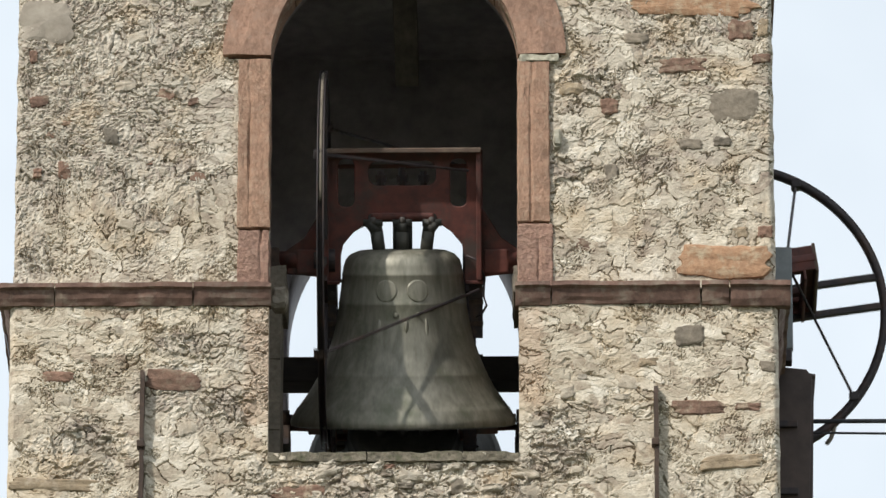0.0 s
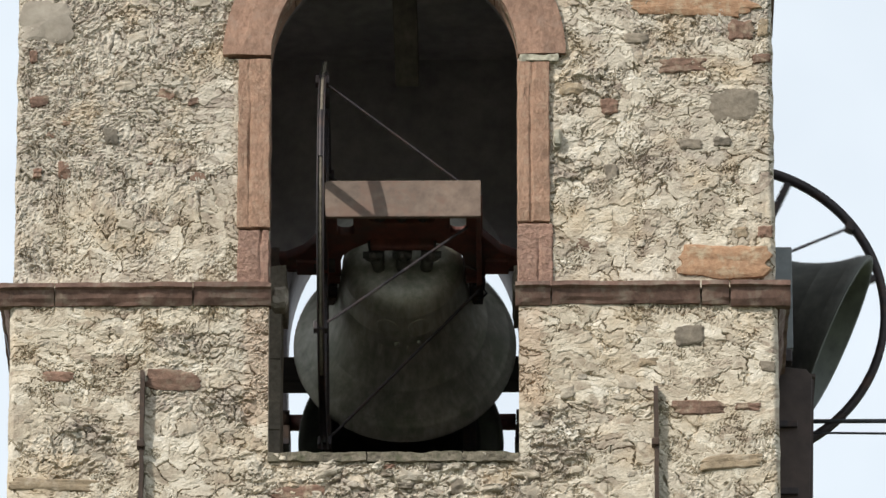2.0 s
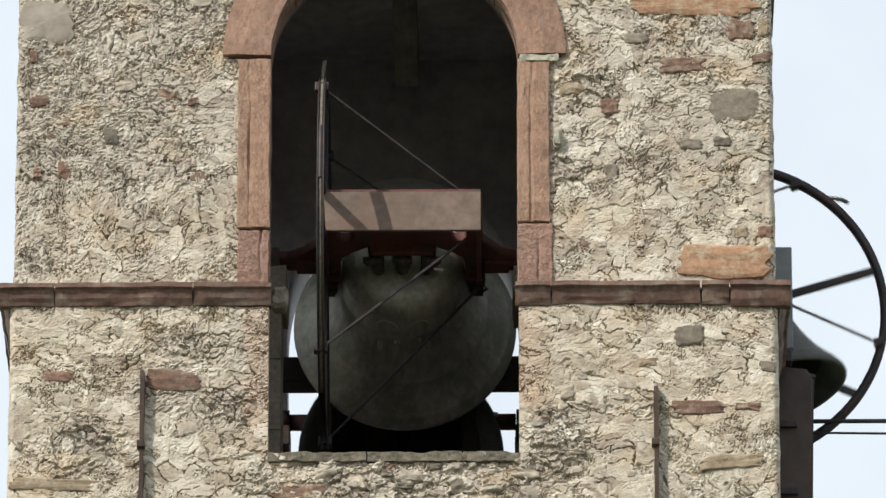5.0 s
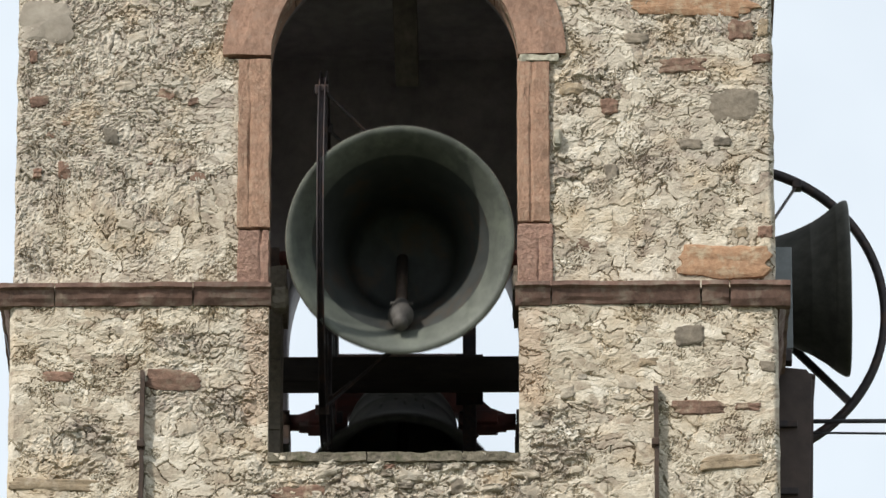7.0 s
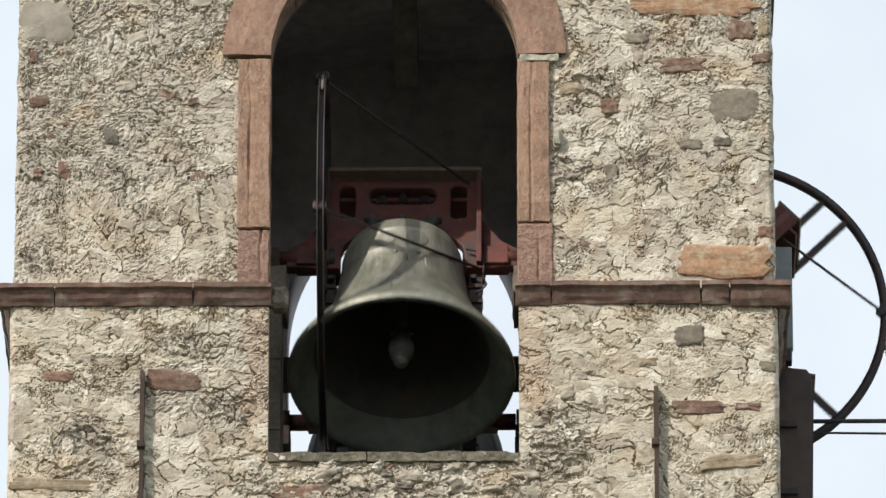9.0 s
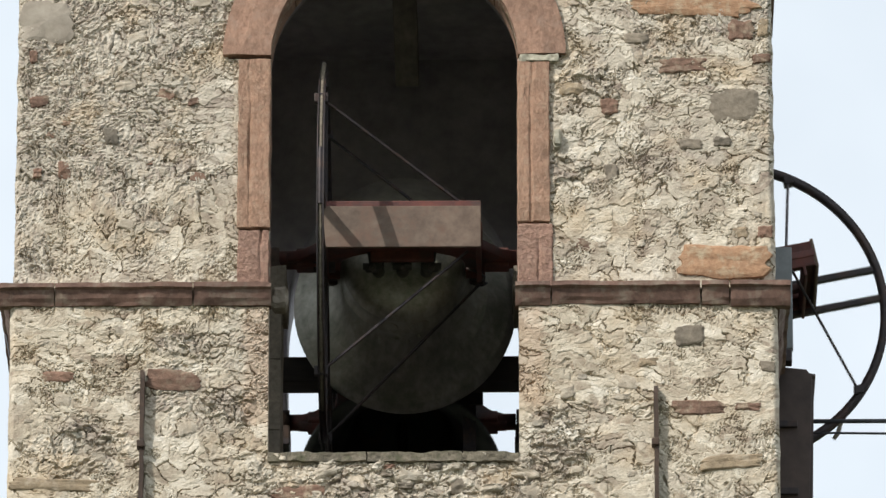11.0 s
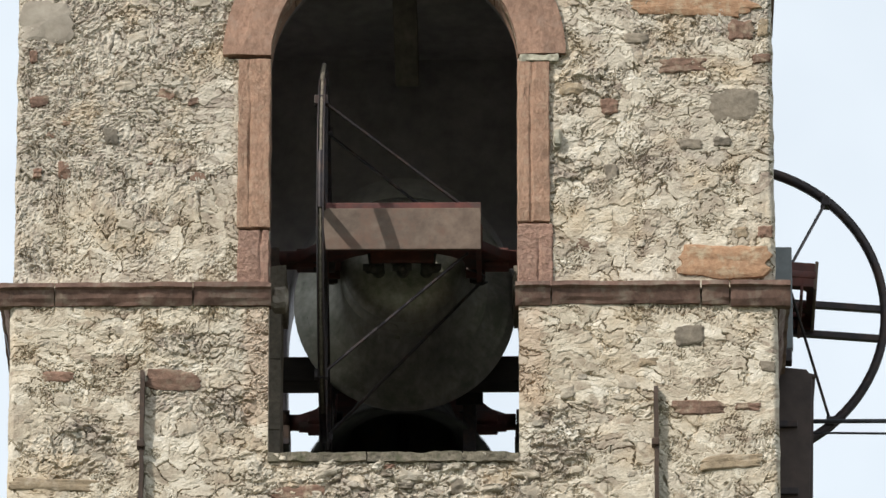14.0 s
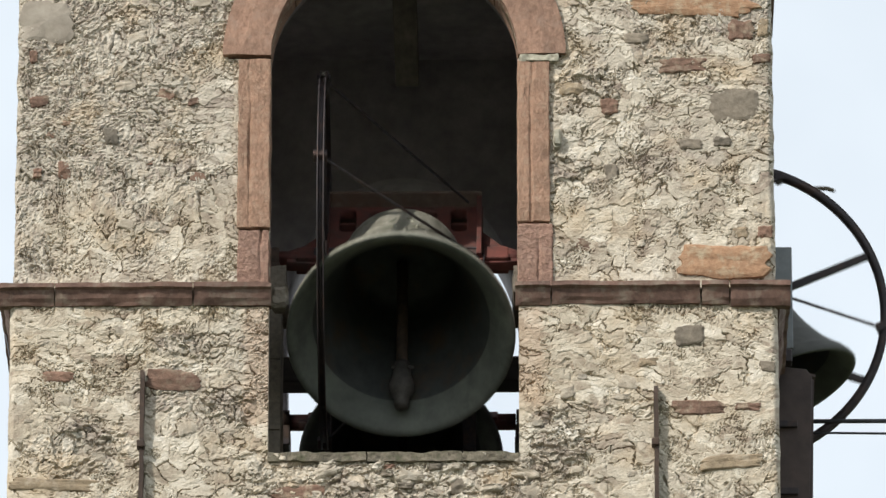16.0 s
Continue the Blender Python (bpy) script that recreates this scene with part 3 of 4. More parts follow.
# piers and corbels that carry the front bell
for side in (-1, 1):
    pier = empty("pier_1" if side < 0 else "pier_2")
    tagged(pier, "dim grey masonry pier beside the bell opening", "pier", kind="structure")
    for i, (z0, z1) in enumerate(((15.80, 16.55), (16.555, 17.10), (17.105, 17.34), (17.345, 17.70), (17.705, 18.03))):
        x = 0.535 if side < 0 else 0.575
        lo, hi = sorted((side * x, side * 1.0))
        part("pier_block", rough_block((lo, 0.60, z0), (hi, 1.05, z1), 50 + i + side, 0.006, 3), GREY_STONE, pier)
    lo, hi = sorted((side * (0.512 if side < 0 else 0.545), side * 0.95))
    part("corbel", rough_block((lo, 0.58, 18.035), (hi, 1.06, 18.165), 60 + side, 0.008, 4, 0.012), GREY_STONE, pier, "rough grey corbel stone")


# ---- the bells ----
def pendulum(period, reach, offset, t0, seconds=16.2, step=1 / 300):
    """The swing of a bell, in degrees, time by time: period in seconds, reach to either side; at t0 it passes its lowest point, forwards."""
    w = 2 * math.pi / period
    a = radians(reach)
    w *= 1 + a * a / 16 + 11 * a ** 4 / 3072 + 173 * a ** 6 / 737280

    def run(direction, until):
        th, v, t, out = 0.0, 2 * w * math.sin(a / 2), 0.0, [(0.0, 0.0)]
        while t < until:
            h = step * direction
            v1 = v - w * w * math.sin(th) * h / 2
            th += v1 * h
            v = v1 - w * w * math.sin(th) * h / 2
            t += step
            out.append((t * direction, degrees_of(th)))
        return out
    table = run(1, seconds - t0 + 1) + run(-1, max(t0, 0) + 1)
    table.sort()
    ts, hs = [t + t0 for t, h in table], [h + offset for t, h in table]
    return lambda t: float(np.interp(t, ts, hs))


def degrees_of(a):
    return a * 180 / math.pi


PROFILE_OUT = [(0.0, 0.05), (0.15, 0.05), (0.2, 0.046), (0.243, 0.03), (0.268, 0.004), (0.279, -0.03), (0.284, -0.06), (0.2862, -0.064), (0.2862, -0.076), (0.285, -0.08),
               (0.292, -0.14), (0.3, -0.2), (0.302, -0.204), (0.3025, -0.216), (0.3015, -0.22), (0.315, -0.30), (0.333, -0.38), (0.355, -0.45), (0.391, -0.54), (0.3945, -0.543), (0.4, -0.557), (0.401, -0.562),
               (0.433, -0.62), (0.470, -0.675), (0.494, -0.708), (0.4985, -0.711), (0.505, -0.722), (0.508, -0.728), (0.520, -0.748), (0.529, -0.766), (0.533, -0.782), (0.529, -0.797)]
PROFILE_IN = [(0.515, -0.802), (0.497, -0.79), (0.455, -0.735), (0.412, -0.66), (0.37, -0.58), (0.335, -0.48), (0.302, -0.36), (0.274, -0.22), (0.258, -0.08), (0.24, -0.02), (0.2, 0.01), (0.0, 0.016)]


PROFILE_OUT = [(r, z if z > 0 else z * 0.975) for r, z in PROFILE_OUT]
PROFILE_IN = [(r, z if z > 0 else z * 0.975) for r, z in PROFILE_IN]


def church_bell(name, s, k, label, wheel_r, wheel_x, bronze=BRONZE, tall=None, stays=(54, -44, 119, -119), lift=1.0):
    """A bell with its headstock, wheel and clapper, hung at its axle; the bell mouth points down and the axle runs along x."""
    thing = empty(name)
    tagged(thing, label, "bell", "swinging church bells")
    tall = tall or s
    body = part("bell_body", lathe([(r * k, z * tall) for r, z in PROFILE_OUT], 72, close=False), bronze, thing, "weathered bronze bell with moulded rings", True)
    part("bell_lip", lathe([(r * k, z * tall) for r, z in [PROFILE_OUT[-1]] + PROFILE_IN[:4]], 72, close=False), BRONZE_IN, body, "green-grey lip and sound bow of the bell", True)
    part("bell_inside", lathe([(r * k, z * tall) for r, z in PROFILE_IN[3:]], 72, close=False), BRONZE_DEEP, body, "dark sooty inside of the bell, its shade put into the colour", True)
    for dx in (-0.12, 0.0, 0.12):
        bm = bmesh.new()
        for dy in (-0.075, 0.075):
            foot = (dx * 0.92 * k, dy * k, 0.04 * s)
            bend = (dx * 1.02 * k, dy * 1.05 * k, 0.135 * s)
            rod(foot, bend, 0.029 * s, 10, bm)
            rod(bend, (dx * 1.12 * k, dy * 0.3 * k, 0.205 * s), 0.029 * s, 10, bm)
            # the flared head of each arm
            rod((dx * 1.02 * k, dy * 1.05 * k, 0.13 * s), (dx * 1.32 * k, dy * 1.25 * k, 0.178 * s), 0.024 * s, 8, bm)
            rod((dx * 1.16 * k - 0.045 * s, dy * 1.15 * k, 0.176 * s), (dx * 1.16 * k + 0.045 * s, dy * 1.15 * k, 0.176 * s), 0.017 * s, 8, bm)
        rod((dx * 0.92 * k, -0.09 * k, 0.055 * s), (dx * 0.92 * k, 0.09 * k, 0.055 * s), 0.024 * s, 10, bm)
        if dx == 0:
            rod((0, 0, 0.04 * s), (0, 0, 0.2 * s), 0.046 * s, 12, bm)
        part("crown_nut", lathe([(0.0, 0.205 * s), (0.012 * s, 0.202 * s), (0.017 * s, 0.19 * s), (0.017 * s, 0.172 * s), (0.0, 0.172 * s)], 12, close=False), CLAPPER_IRON, body, "pale steel crown nut", True).location = (dx * k * 1.15, -0.095 * k, 0.0)
        part("crown_loop", bm, BRONZE_DARK, body, "darker cast crown loop", True)
    for x in (-0.075, 0.075):
        out = math.sqrt(0.2955 ** 2 - x * x)
        disc = lathe([(0.0, 0.0016), (0.012, 0.0012), (0.020, 0.0016), (0.030, 0.0008), (0.044, 0.0009), (0.048, 0.0012), (0.051, 0.0004), (0.053, -0.006)], 20, close=False)
        for v in disc.verts:
            # laid on the round, sloping side of the bell
            v.co.z -= v.co.x ** 2 / 0.591 + v.co.y * 0.125
        bmesh.ops.transform(disc, verts=disc.verts, matrix=Matrix.Translation((x * k, -out * k, -0.14 * s)) @ Matrix.Rotation(math.asin(x / 0.2955), 4, "Z") @ Matrix.Rotation(radians(90), 4, "X"))
        part("medallion", disc, bronze, body, "round cast medallion", True)
    for x in (-0.045, -0.012):
        part("cast_strip", rod((x * k, -0.470 * k, -0.662 * s), (x * k, -0.406 * k, -0.56 * s), 0.006, flat=(0.007, 0.006)), bronze, body)
    # cast ornaments: a row of small bars above the lip, upright figures under the medallions
    for a in range(-78, 79, 3):
        t = radians(a)
        bar = box((-0.006, -0.003, -0.009), (0.006 * (1 if a % 2 else 0.4), 0.004, 0.009))
        bmesh.ops.transform(bar, verts=bar.verts, matrix=Matrix.Rotation(t, 4, "Z") @ Matrix.Translation((0, -0.4775 * k, -0.672 * tall)) @ Matrix.Rotation(radians(-34), 4, "X"))
        part("cast_bar", bar, bronze, body)
    for x, z, w, h in ((-0.11, -0.31, 0.03, 0.10), (0.02, -0.30, 0.025, 0.09), (0.115, -0.31, 0.022, 0.12), (-0.03, -0.255, 0.03, 0.03), (0.075, -0.25, 0.02, 0.025)):
        out = math.sqrt(0.316 ** 2 - x * x)
        plaque = lathe([(0.0, 0.006), (0.5, 0.005), (0.8, 0.002), (1.0, -0.010)], 14, close=False)
        for v in plaque.verts:
            v.co.x *= w / 2 * (1 + 0.5 * noise.noise(Vector((v.co.y * 5, x * 30, 0))))
            v.co.y *= h / 2
            v.co.z += 0.002 * noise.noise(v.co * 90) - v.co.y * 0.2
        bmesh.ops.transform(plaque, verts=plaque.verts, matrix=Matrix.Translation((x * k, -out * k * (1 + 0.17 * (-z - 0.30)), z * tall)) @ Matrix.Rotation(math.asin(x / 0.316), 4, "Z") @ Matrix.Rotation(radians(90), 4, "X"))
        part("cast_figure", plaque, bronze, body, "worn cast figure in low relief", True)
    yoke = headstock(thing, s, lift)
    for side in (-1, 1):
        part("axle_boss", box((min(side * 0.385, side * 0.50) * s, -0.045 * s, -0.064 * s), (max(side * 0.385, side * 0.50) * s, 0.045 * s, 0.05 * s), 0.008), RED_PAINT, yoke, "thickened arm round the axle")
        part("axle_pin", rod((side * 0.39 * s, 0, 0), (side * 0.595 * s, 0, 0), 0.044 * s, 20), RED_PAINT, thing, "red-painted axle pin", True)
    swing_wheel(thing, s, wheel_r, wheel_x, stays)
    clapper = empty("clapper")
    clapper.parent = thing
    part("clapper_shaft", rod((0, 0, 0.0), (0, 0, -0.62 * s), 0.027 * s, 12), IRON, clapper, "", True)
    ball = lathe([(0.0, -0.56 * s), (0.036 * s, -0.565 * s), (0.04 * s, -0.6 * s), (0.047 * s, -0.64 * s), (0.06 * s, -0.68 * s), (0.062 * s, -0.71 * s), (0.054 * s, -0.74 * s), (0.038 * s, -0.752 * s), (0.036 * s, -0.80 * s), (0.03 * s, -0.815 * s), (0.0, -0.818 * s)], 14, close=False)
    for v in ball.verts:
        v.co += noise.noise_vector(v.co * 18) * 0.006 * s
    part("clapper_ball", ball, CLAPPER_IRON, clapper, "worn iron striking ball", True)
    part("clapper_pin", rod((-0.05 * s, -0.02 * s, -0.6 * s), (0.055 * s, -0.02 * s, -0.6 * s), 0.008 * s, 8), CLAPPER_IRON, clapper)
    clapper.location = (0, 0, -0.03 * s)
    return thing, clapper


def headstock(thing, s, lift=1.0):
    """The cast yoke over a bell; lift stretches its upper part."""
    up = lambda z: z * s * (lift if z > 0.2 else 1.0)
    scaled = lambda pts: [(x * s, up(z)) for x, z in pts]
    right_side = [(0.372, 0.51), (0.372, 0.24), (0.46, 0.10), (0.54, 0.045), (0.54, -0.06), (0.46, -0.066), (0.385, -0.075), (0.385, -0.10), (0.297, -0.10), (0.297, 0.02), (0.285, 0.075), (0.235, 0.135), (0.165, 0.185)]
    outline = right_side + [(-x, z) for x, z in reversed(right_side)]
    holes = [rounded(0.220, 0.245, 0.308, 0.482, 0.036), rounded(-0.308, 0.245, -0.220, 0.482, 0.036), rounded(-0.165, 0.345, 0.165, 0.472, 0.05)]
    mesh = plate([scaled(outline)] + [scaled(h) for h in holes], 0.05 * s, 0.006 * s)
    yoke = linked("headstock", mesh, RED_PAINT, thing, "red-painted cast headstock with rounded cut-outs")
    part("top_flange", box((-0.372 * s, -0.1 * s, up(0.51) - 0.005 * s), (0.372 * s, 0.1 * s, up(0.51) + 0.017 * s), 0.004), BOARD_TOP, yoke, "dusty reddish-brown top flange")
    # added rail, covers part of the bright sky under the flange
    part("rear_rail", box((-0.372 * s, 0.03 * s, up(0.43)), (0.372 * s, 0.15 * s, up(0.43) + 0.02 * s), 0.004), RED_PAINT, yoke, "added rail behind the headstock, narrows the strip of bright sky")
    for side in (-1, 1):
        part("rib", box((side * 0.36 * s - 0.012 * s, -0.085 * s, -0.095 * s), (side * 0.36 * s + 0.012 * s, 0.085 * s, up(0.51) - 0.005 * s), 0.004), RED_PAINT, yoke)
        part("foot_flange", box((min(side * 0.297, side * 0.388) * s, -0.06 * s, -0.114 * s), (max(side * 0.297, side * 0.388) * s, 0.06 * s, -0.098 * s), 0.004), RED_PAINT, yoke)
        part("strap", rod((side * 0.345 * s, 0, -0.37 * s), (side * 0.345 * s, 0, -0.1 * s), 0.013 * s, 8, flat=(0.062 * s, 0.03 * s)), STEEL, yoke, "dark steel strap")
        for z in (-0.2, -0.3):
            part("strap_clamp", box((side * 0.345 * s - 0.034 * s, -0.028 * s, z * s - 0.012 * s), (side * 0.345 * s + 0.034 * s, 0.028 * s, z * s + 0.012 * s), 0.003), IRON, yoke)
        part("strap_bolt", rod((side * 0.335 * s - 0.0, -0.05 * s, -0.16 * s), (side * 0.335 * s, 0.05 * s, -0.16 * s), 0.014 * s, 8), STEEL, yoke)
    loop = [(0.30, -0.05, 0.02), (0.35, -0.06, 0.0), (0.385, -0.06, -0.08), (0.38, -0.055, -0.17), (0.395, -0.05, -0.215), (0.372, -0.05, -0.255), (0.345, -0.045, -0.27)]
    part("cable_loop", tube([Vector(q) * s for q in loop], 0.006 * s, 6), STEEL, yoke, "loose black cable loop", True)
    for x in (-0.1, 0.0, 0.1):
        bm = rod((x * s, 0, 0.2 * s), (x * s, 0, (0.435 if x == 0 else 0.42) * s), 0.017 * s, 8)
        rod((x * s, 0, 0.365 * s), (x * s, 0, 0.40 * s), 0.030 * s, 6, bm)
        part("hanging_bolt", bm, STEEL, yoke, "steel hanging bolt with nut")
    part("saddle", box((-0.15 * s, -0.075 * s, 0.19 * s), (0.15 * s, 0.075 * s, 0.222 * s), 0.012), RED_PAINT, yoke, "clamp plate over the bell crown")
    return yoke


def swing_wheel(thing, s, R, wx, stays):
    wheel = empty("rope_wheel")
    wheel.parent = thing
    wheel["label"] = "dark steel rope wheel with a grooved rim"
    w = 0.017
    # the rim: a channel, open outwards
    rim = [(R - 0.028, -w), (R + 0.012, -w), (R + 0.012, -w + 0.006), (R - 0.018, -w + 0.006), (R - 0.018, w - 0.006), (R + 0.012, w - 0.006), (R + 0.012, w), (R - 0.028, w)]
    bm = lathe(rim, 96)
    bmesh.ops.transform(bm, verts=bm.verts, matrix=Matrix.Translation((wx, 0, 0)) @ Matrix.Rotation(radians(90), 4, "Y"))
    part("rim", bm, STEEL, wheel, "", True)

    def rim_point(deg):
        """A point of the rim, in degrees from straight up, forwards positive."""
        return (wx, -(R - 0.02) * math.sin(radians(deg)), (R - 0.02) * math.cos(radians(deg)))
    def along_rim(a0, a1, r, n=14):
        return [(wx, -r * math.sin(radians(a0 + (a1 - a0) * i / n)), r * math.cos(radians(a0 + (a1 - a0) * i / n))) for i in range(n + 1)]
    part("rope", tube(along_rim(-64, 70, R - 0.004, 40), 0.0095, 8), ROPE, wheel, "worn hemp rope lying in the groove", True)
    end = Vector(rim_point(-55))
    part("rope_end", tube([end, end + Vector((0, 0.05, -0.01)), end + Vector((0.004, 0.10, -0.035)), end + Vector((0.006, 0.125, -0.06))], 0.011, 8), ROPE, wheel, "frayed end of the rope", True)
    part("splice", tube(along_rim(-19, 0, R - 0.004, 8), 0.019, 6), STEEL, wheel, "splice plate on the rim")
    q = 0.105 * s
    top = math.sqrt((R - 0.02) ** 2 - q * q)
    for y in (-q, q):
        part("spoke", rod((wx, y, 0.1 * s), (wx, y, top), 0.02, flat=(0.034, 0.03)), STEEL, wheel)
    for y in (-1, 1):
        part("spoke", rod((wx, 0, 0), (wx, y * (R - 0.02), 0.0), 0.02, flat=(0.034, 0.03)), STEEL, wheel)
        part("spoke", rod((wx, y * 0.14 * s, -0.08 * s), rim_point(y * 141), 0.02, flat=(0.034, 0.03)), STEEL, wheel)
    part("hub", rod((wx - 0.05, 0, 0), (wx + 0.05, 0, 0), 0.06 * s, 20), STEEL, wheel)
    for deg, far in ((54, (0.31 * s, -0.09 * s, 0.42 * s)), (-44, (0.35 * s, 0.09 * s, 0.42 * s)), (119, (0.36 * s, -0.08 * s, -0.14 * s)), (-119, (0.36 * s, 0.08 * s, -0.14 * s))):
        if deg not in stays:
            continue
        part("stay_wire", rod(rim_point(deg), far, 0.0075, 6), STEEL, wheel, "thin stay wire from rim to headstock")
        p = Vector(rim_point(deg)) * 1
        part("clamp", box((p.x - 0.035, p.y - 0.022, p.z - 0.022), (p.x + 0.03, p.y + 0.022, p.z + 0.022), 0.004), STEEL, wheel)
    return wheel


AXLE_Z = 18.268
bell_a, clapper_a = church_bell("church_bell", 1.0, 1.0, "large bronze church bell in a red headstock, front opening", 0.88, -0.368)
bell_b, clapper_b = church_bell("church_bell", 0.93, 0.93, "bronze church bell in a red headstock, rear opening", 0.82, -0.345, BRONZE_DARK, None, (-44, -119))
bell_c, clapper_c = church_bell("church_bell", 0.73, 0.80, "smaller bronze church bell, swinging out of the side opening", 0.782, -0.28, BRONZE_DARK, 0.757, lift=1.14)
POSE_A = pose(0.029, 0.76, AXLE_Z)
POSE_B = pose(0.003, 2.62, 18.191)
POSE_C = pose(1.57, 1.72, 18.505, 0, 0, -90)
SWING_A = pendulum(2.9245, 94.7, -2.2, 0.102)
SWING_B = pendulum(2.965, 90, -3, 0.866)
SWING_C = pendulum(2.754, 95.0, 0.1, 0.937)


# ---- fittings of the bell chamber ----
def bearing(x, y, z, turn=0):
    ob = empty("bearing", pose(x, y, z, 0, 0, turn))
    tagged(ob, "dark cast-iron bearing block under a bell axle", "bearing", "axle bearings")
    part("bearing_base", box((-0.05, -0.10, -0.125), (0.05, 0.10, -0.05), 0.008), IRON, ob)
    bm = rod((-0.045, 0, 0), (0.045, 0, 0), 0.062, 20)
    part("bearing_housing", bm, IRON, ob, "", True)
    return ob


for x in (-0.575 + 0.029 - 0.05, 0.575 + 0.029 + 0.04):
    block = bearing(x, 0.76, AXLE_Z)
    if x > 0:
        for dx in (-0.052, -0.036):
            part("anchor_bolt", rod((dx, -0.15, -0.125), (dx, -0.15, 0.02), 0.0045, 8), GREY_METAL, block, "pale steel anchor bolt")
        part("bolt_plate", box((-0.06, -0.17, -0.145), (0.05, -0.09, -0.122), 0.003), IRON, block)
for side in (-1, 1):
    bearing(0.003 + side * 0.60, 2.62, 18.191)
    stand = empty("bell_frame")
    tagged(stand, "dark steel trestle that carries the rear bell", "bell frame", "bell trestles")
    for dy in (-0.05, 0.05):
        part("post", box((side * 0.62 - 0.035, 2.62 + dy - 0.03, 15.8), (side * 0.62 + 0.035, 2.62 + dy + 0.03, 18.03), 0.004), STEEL, stand)
    part("cap_plate", box((side * 0.62 - 0.07, 2.50, 18.032), (side * 0.62 + 0.07, 2.74, 18.065), 0.004), STEEL, stand)
    for k, z in enumerate((17.35, 17.6, 17.9)):
        part("frame_bolt", rod((side * 0.585, 2.58 + 0.02 * k, z), (side * 0.545, 2.58 + 0.02 * k, z), 0.014, 6), STEEL, stand)
bearing(1.57, 1.72 - 0.42, 18.505, 90)
bearing(1.57, 1.72 + 0.42, 18.505, 90)
tagged(part("cross_beam", box((-IN, 1.70, 18.036), (IN, 1.86, 18.164), 0.008), TIMBER), "dark timber cross beam behind the front bell", "beam")
post = empty("guide_post")
tagged(post, "slim dark steel post standing behind the front bell", "post")
part("post_bar", box((0.302, 1.88, 15.8), (0.366, 1.93, 18.86), 0.004), STEEL, post)
part("post_plate", box((0.27, 1.865, 17.98), (0.40, 1.879, 18.24), 0.003), STEEL, post)
tagged(part("joist", box((-0.03, 0.30, 19.80), (0.085, 2.2, 19.96), 0.008), OLD_TIMBER), "dark timber joist under the ceiling", "beam")


def wall_tie(x, top):
    ob = empty("wall_tie")
    tagged(ob, "rusty iron tie bar set upright against the wall", "wall anchor", "wall anchors")
    bm = box((x - 0.010, -0.048, 16.0), (x + 0.010, -0.004, top))
    bmesh.ops.subdivide_edges(bm, edges=[e for e in bm.edges if abs(e.verts[0].co.z - e.verts[1].co.z) > 0.5], cuts=30)
    for v in bm.verts:
        v.co += noise.noise_vector(v.co * 9) * 0.004
        if v.co.z > top - 0.02:
            v.co.y += 0.012
    part("tie_bar", bm, IRON, ob)
    part("wedge", box((x - 0.022, -0.062, 17.00), (x + 0.014, -0.006, 17.035), 0.006), IRON, ob, "iron wedge")
    return ob


wall_tie(-1.152, 17.385)
wall_tie(1.204, 17.30)

# side opening: grey board, brown sheet box, cables
board = empty("bearing_board")
tagged(board, "grey metal board standing out of the side opening", "metal board")
part("board_sheet", box((1.755, 0.98, 17.90), (1.868, 1.03, 18.42), 0.005), GREY_METAL, board)
part("board_foot", box((1.78, 0.97, 17.83), (1.862, 1.04, 17.895), 0.006), STEEL, board, "dark steel foot")
part("board_bracket", box((1.752, 1.04, 17.70), (1.80, 1.08, 18.2), 0.004), GREY_METAL, board)
screen = empty("sheet_screen")
tagged(screen, "dark brown sheet-metal screen on the lower side opening", "sheet screen")
mesh = plate([[(1.755, 16.2), (1.90, 16.2), (1.955, 17.80), (1.93, 17.835), (1.755, 17.855)]], 0.02, 0.003)
mesh.transform(Matrix.Translation((0, 1.10, 0)))
linked("end_sheet", mesh, BROWN_SHEET, screen)
for name, section in (("front_sheet", [(1.915, 16.2), (1.932, 16.2), (1.967, 17.80), (1.95, 17.80)]), ("cover_sheet", [(1.755, 17.862), (1.975, 17.81), (1.975, 17.824), (1.755, 17.876)])):
    mesh = plate([section], 1.24)
    mesh.transform(Matrix.Translation((0, 1.74, 0)))
    linked(name, mesh, BROWN_SHEET, screen)
for z in (17.56, 17.22, 16.88):
    part("stiffener", box((1.76, 1.068, z - 0.022), (1.885, 1.088, z + 0.012), 0.004), STEEL, screen, "dark steel stiffener")

for y, z0, z1, r in ((1.75, 17.838, 17.84, 0.0115), (1.80, 17.80, 17.83, 0.006)):
    pts = [Vector((1.93 + 6.0 * q / 12, y, z0 + (z1 - z0) * q / 12 - 0.04 * math.sin(math.pi * q / 12) * (r < 0.01))) for q in range(13)]
    pts[-1].x = 9.0
    tagged(part("cable", tube(pts, r), CABLE, None, "", True), "grey overhead cable running away from the tower", "cable", "overhead cables")
pts = [Vector((-1.765 - 0.36 * q, 0.5, 17.50 + 1.9 * q + 0.5 * q * q)) for q in (0, 0.1, 0.2, 0.35, 0.6, 1.0)]
tagged(part("wire", tube(pts, 0.004, 6), CABLE, None, "", True), "thin grey wire hanging beside the tower", "cable")

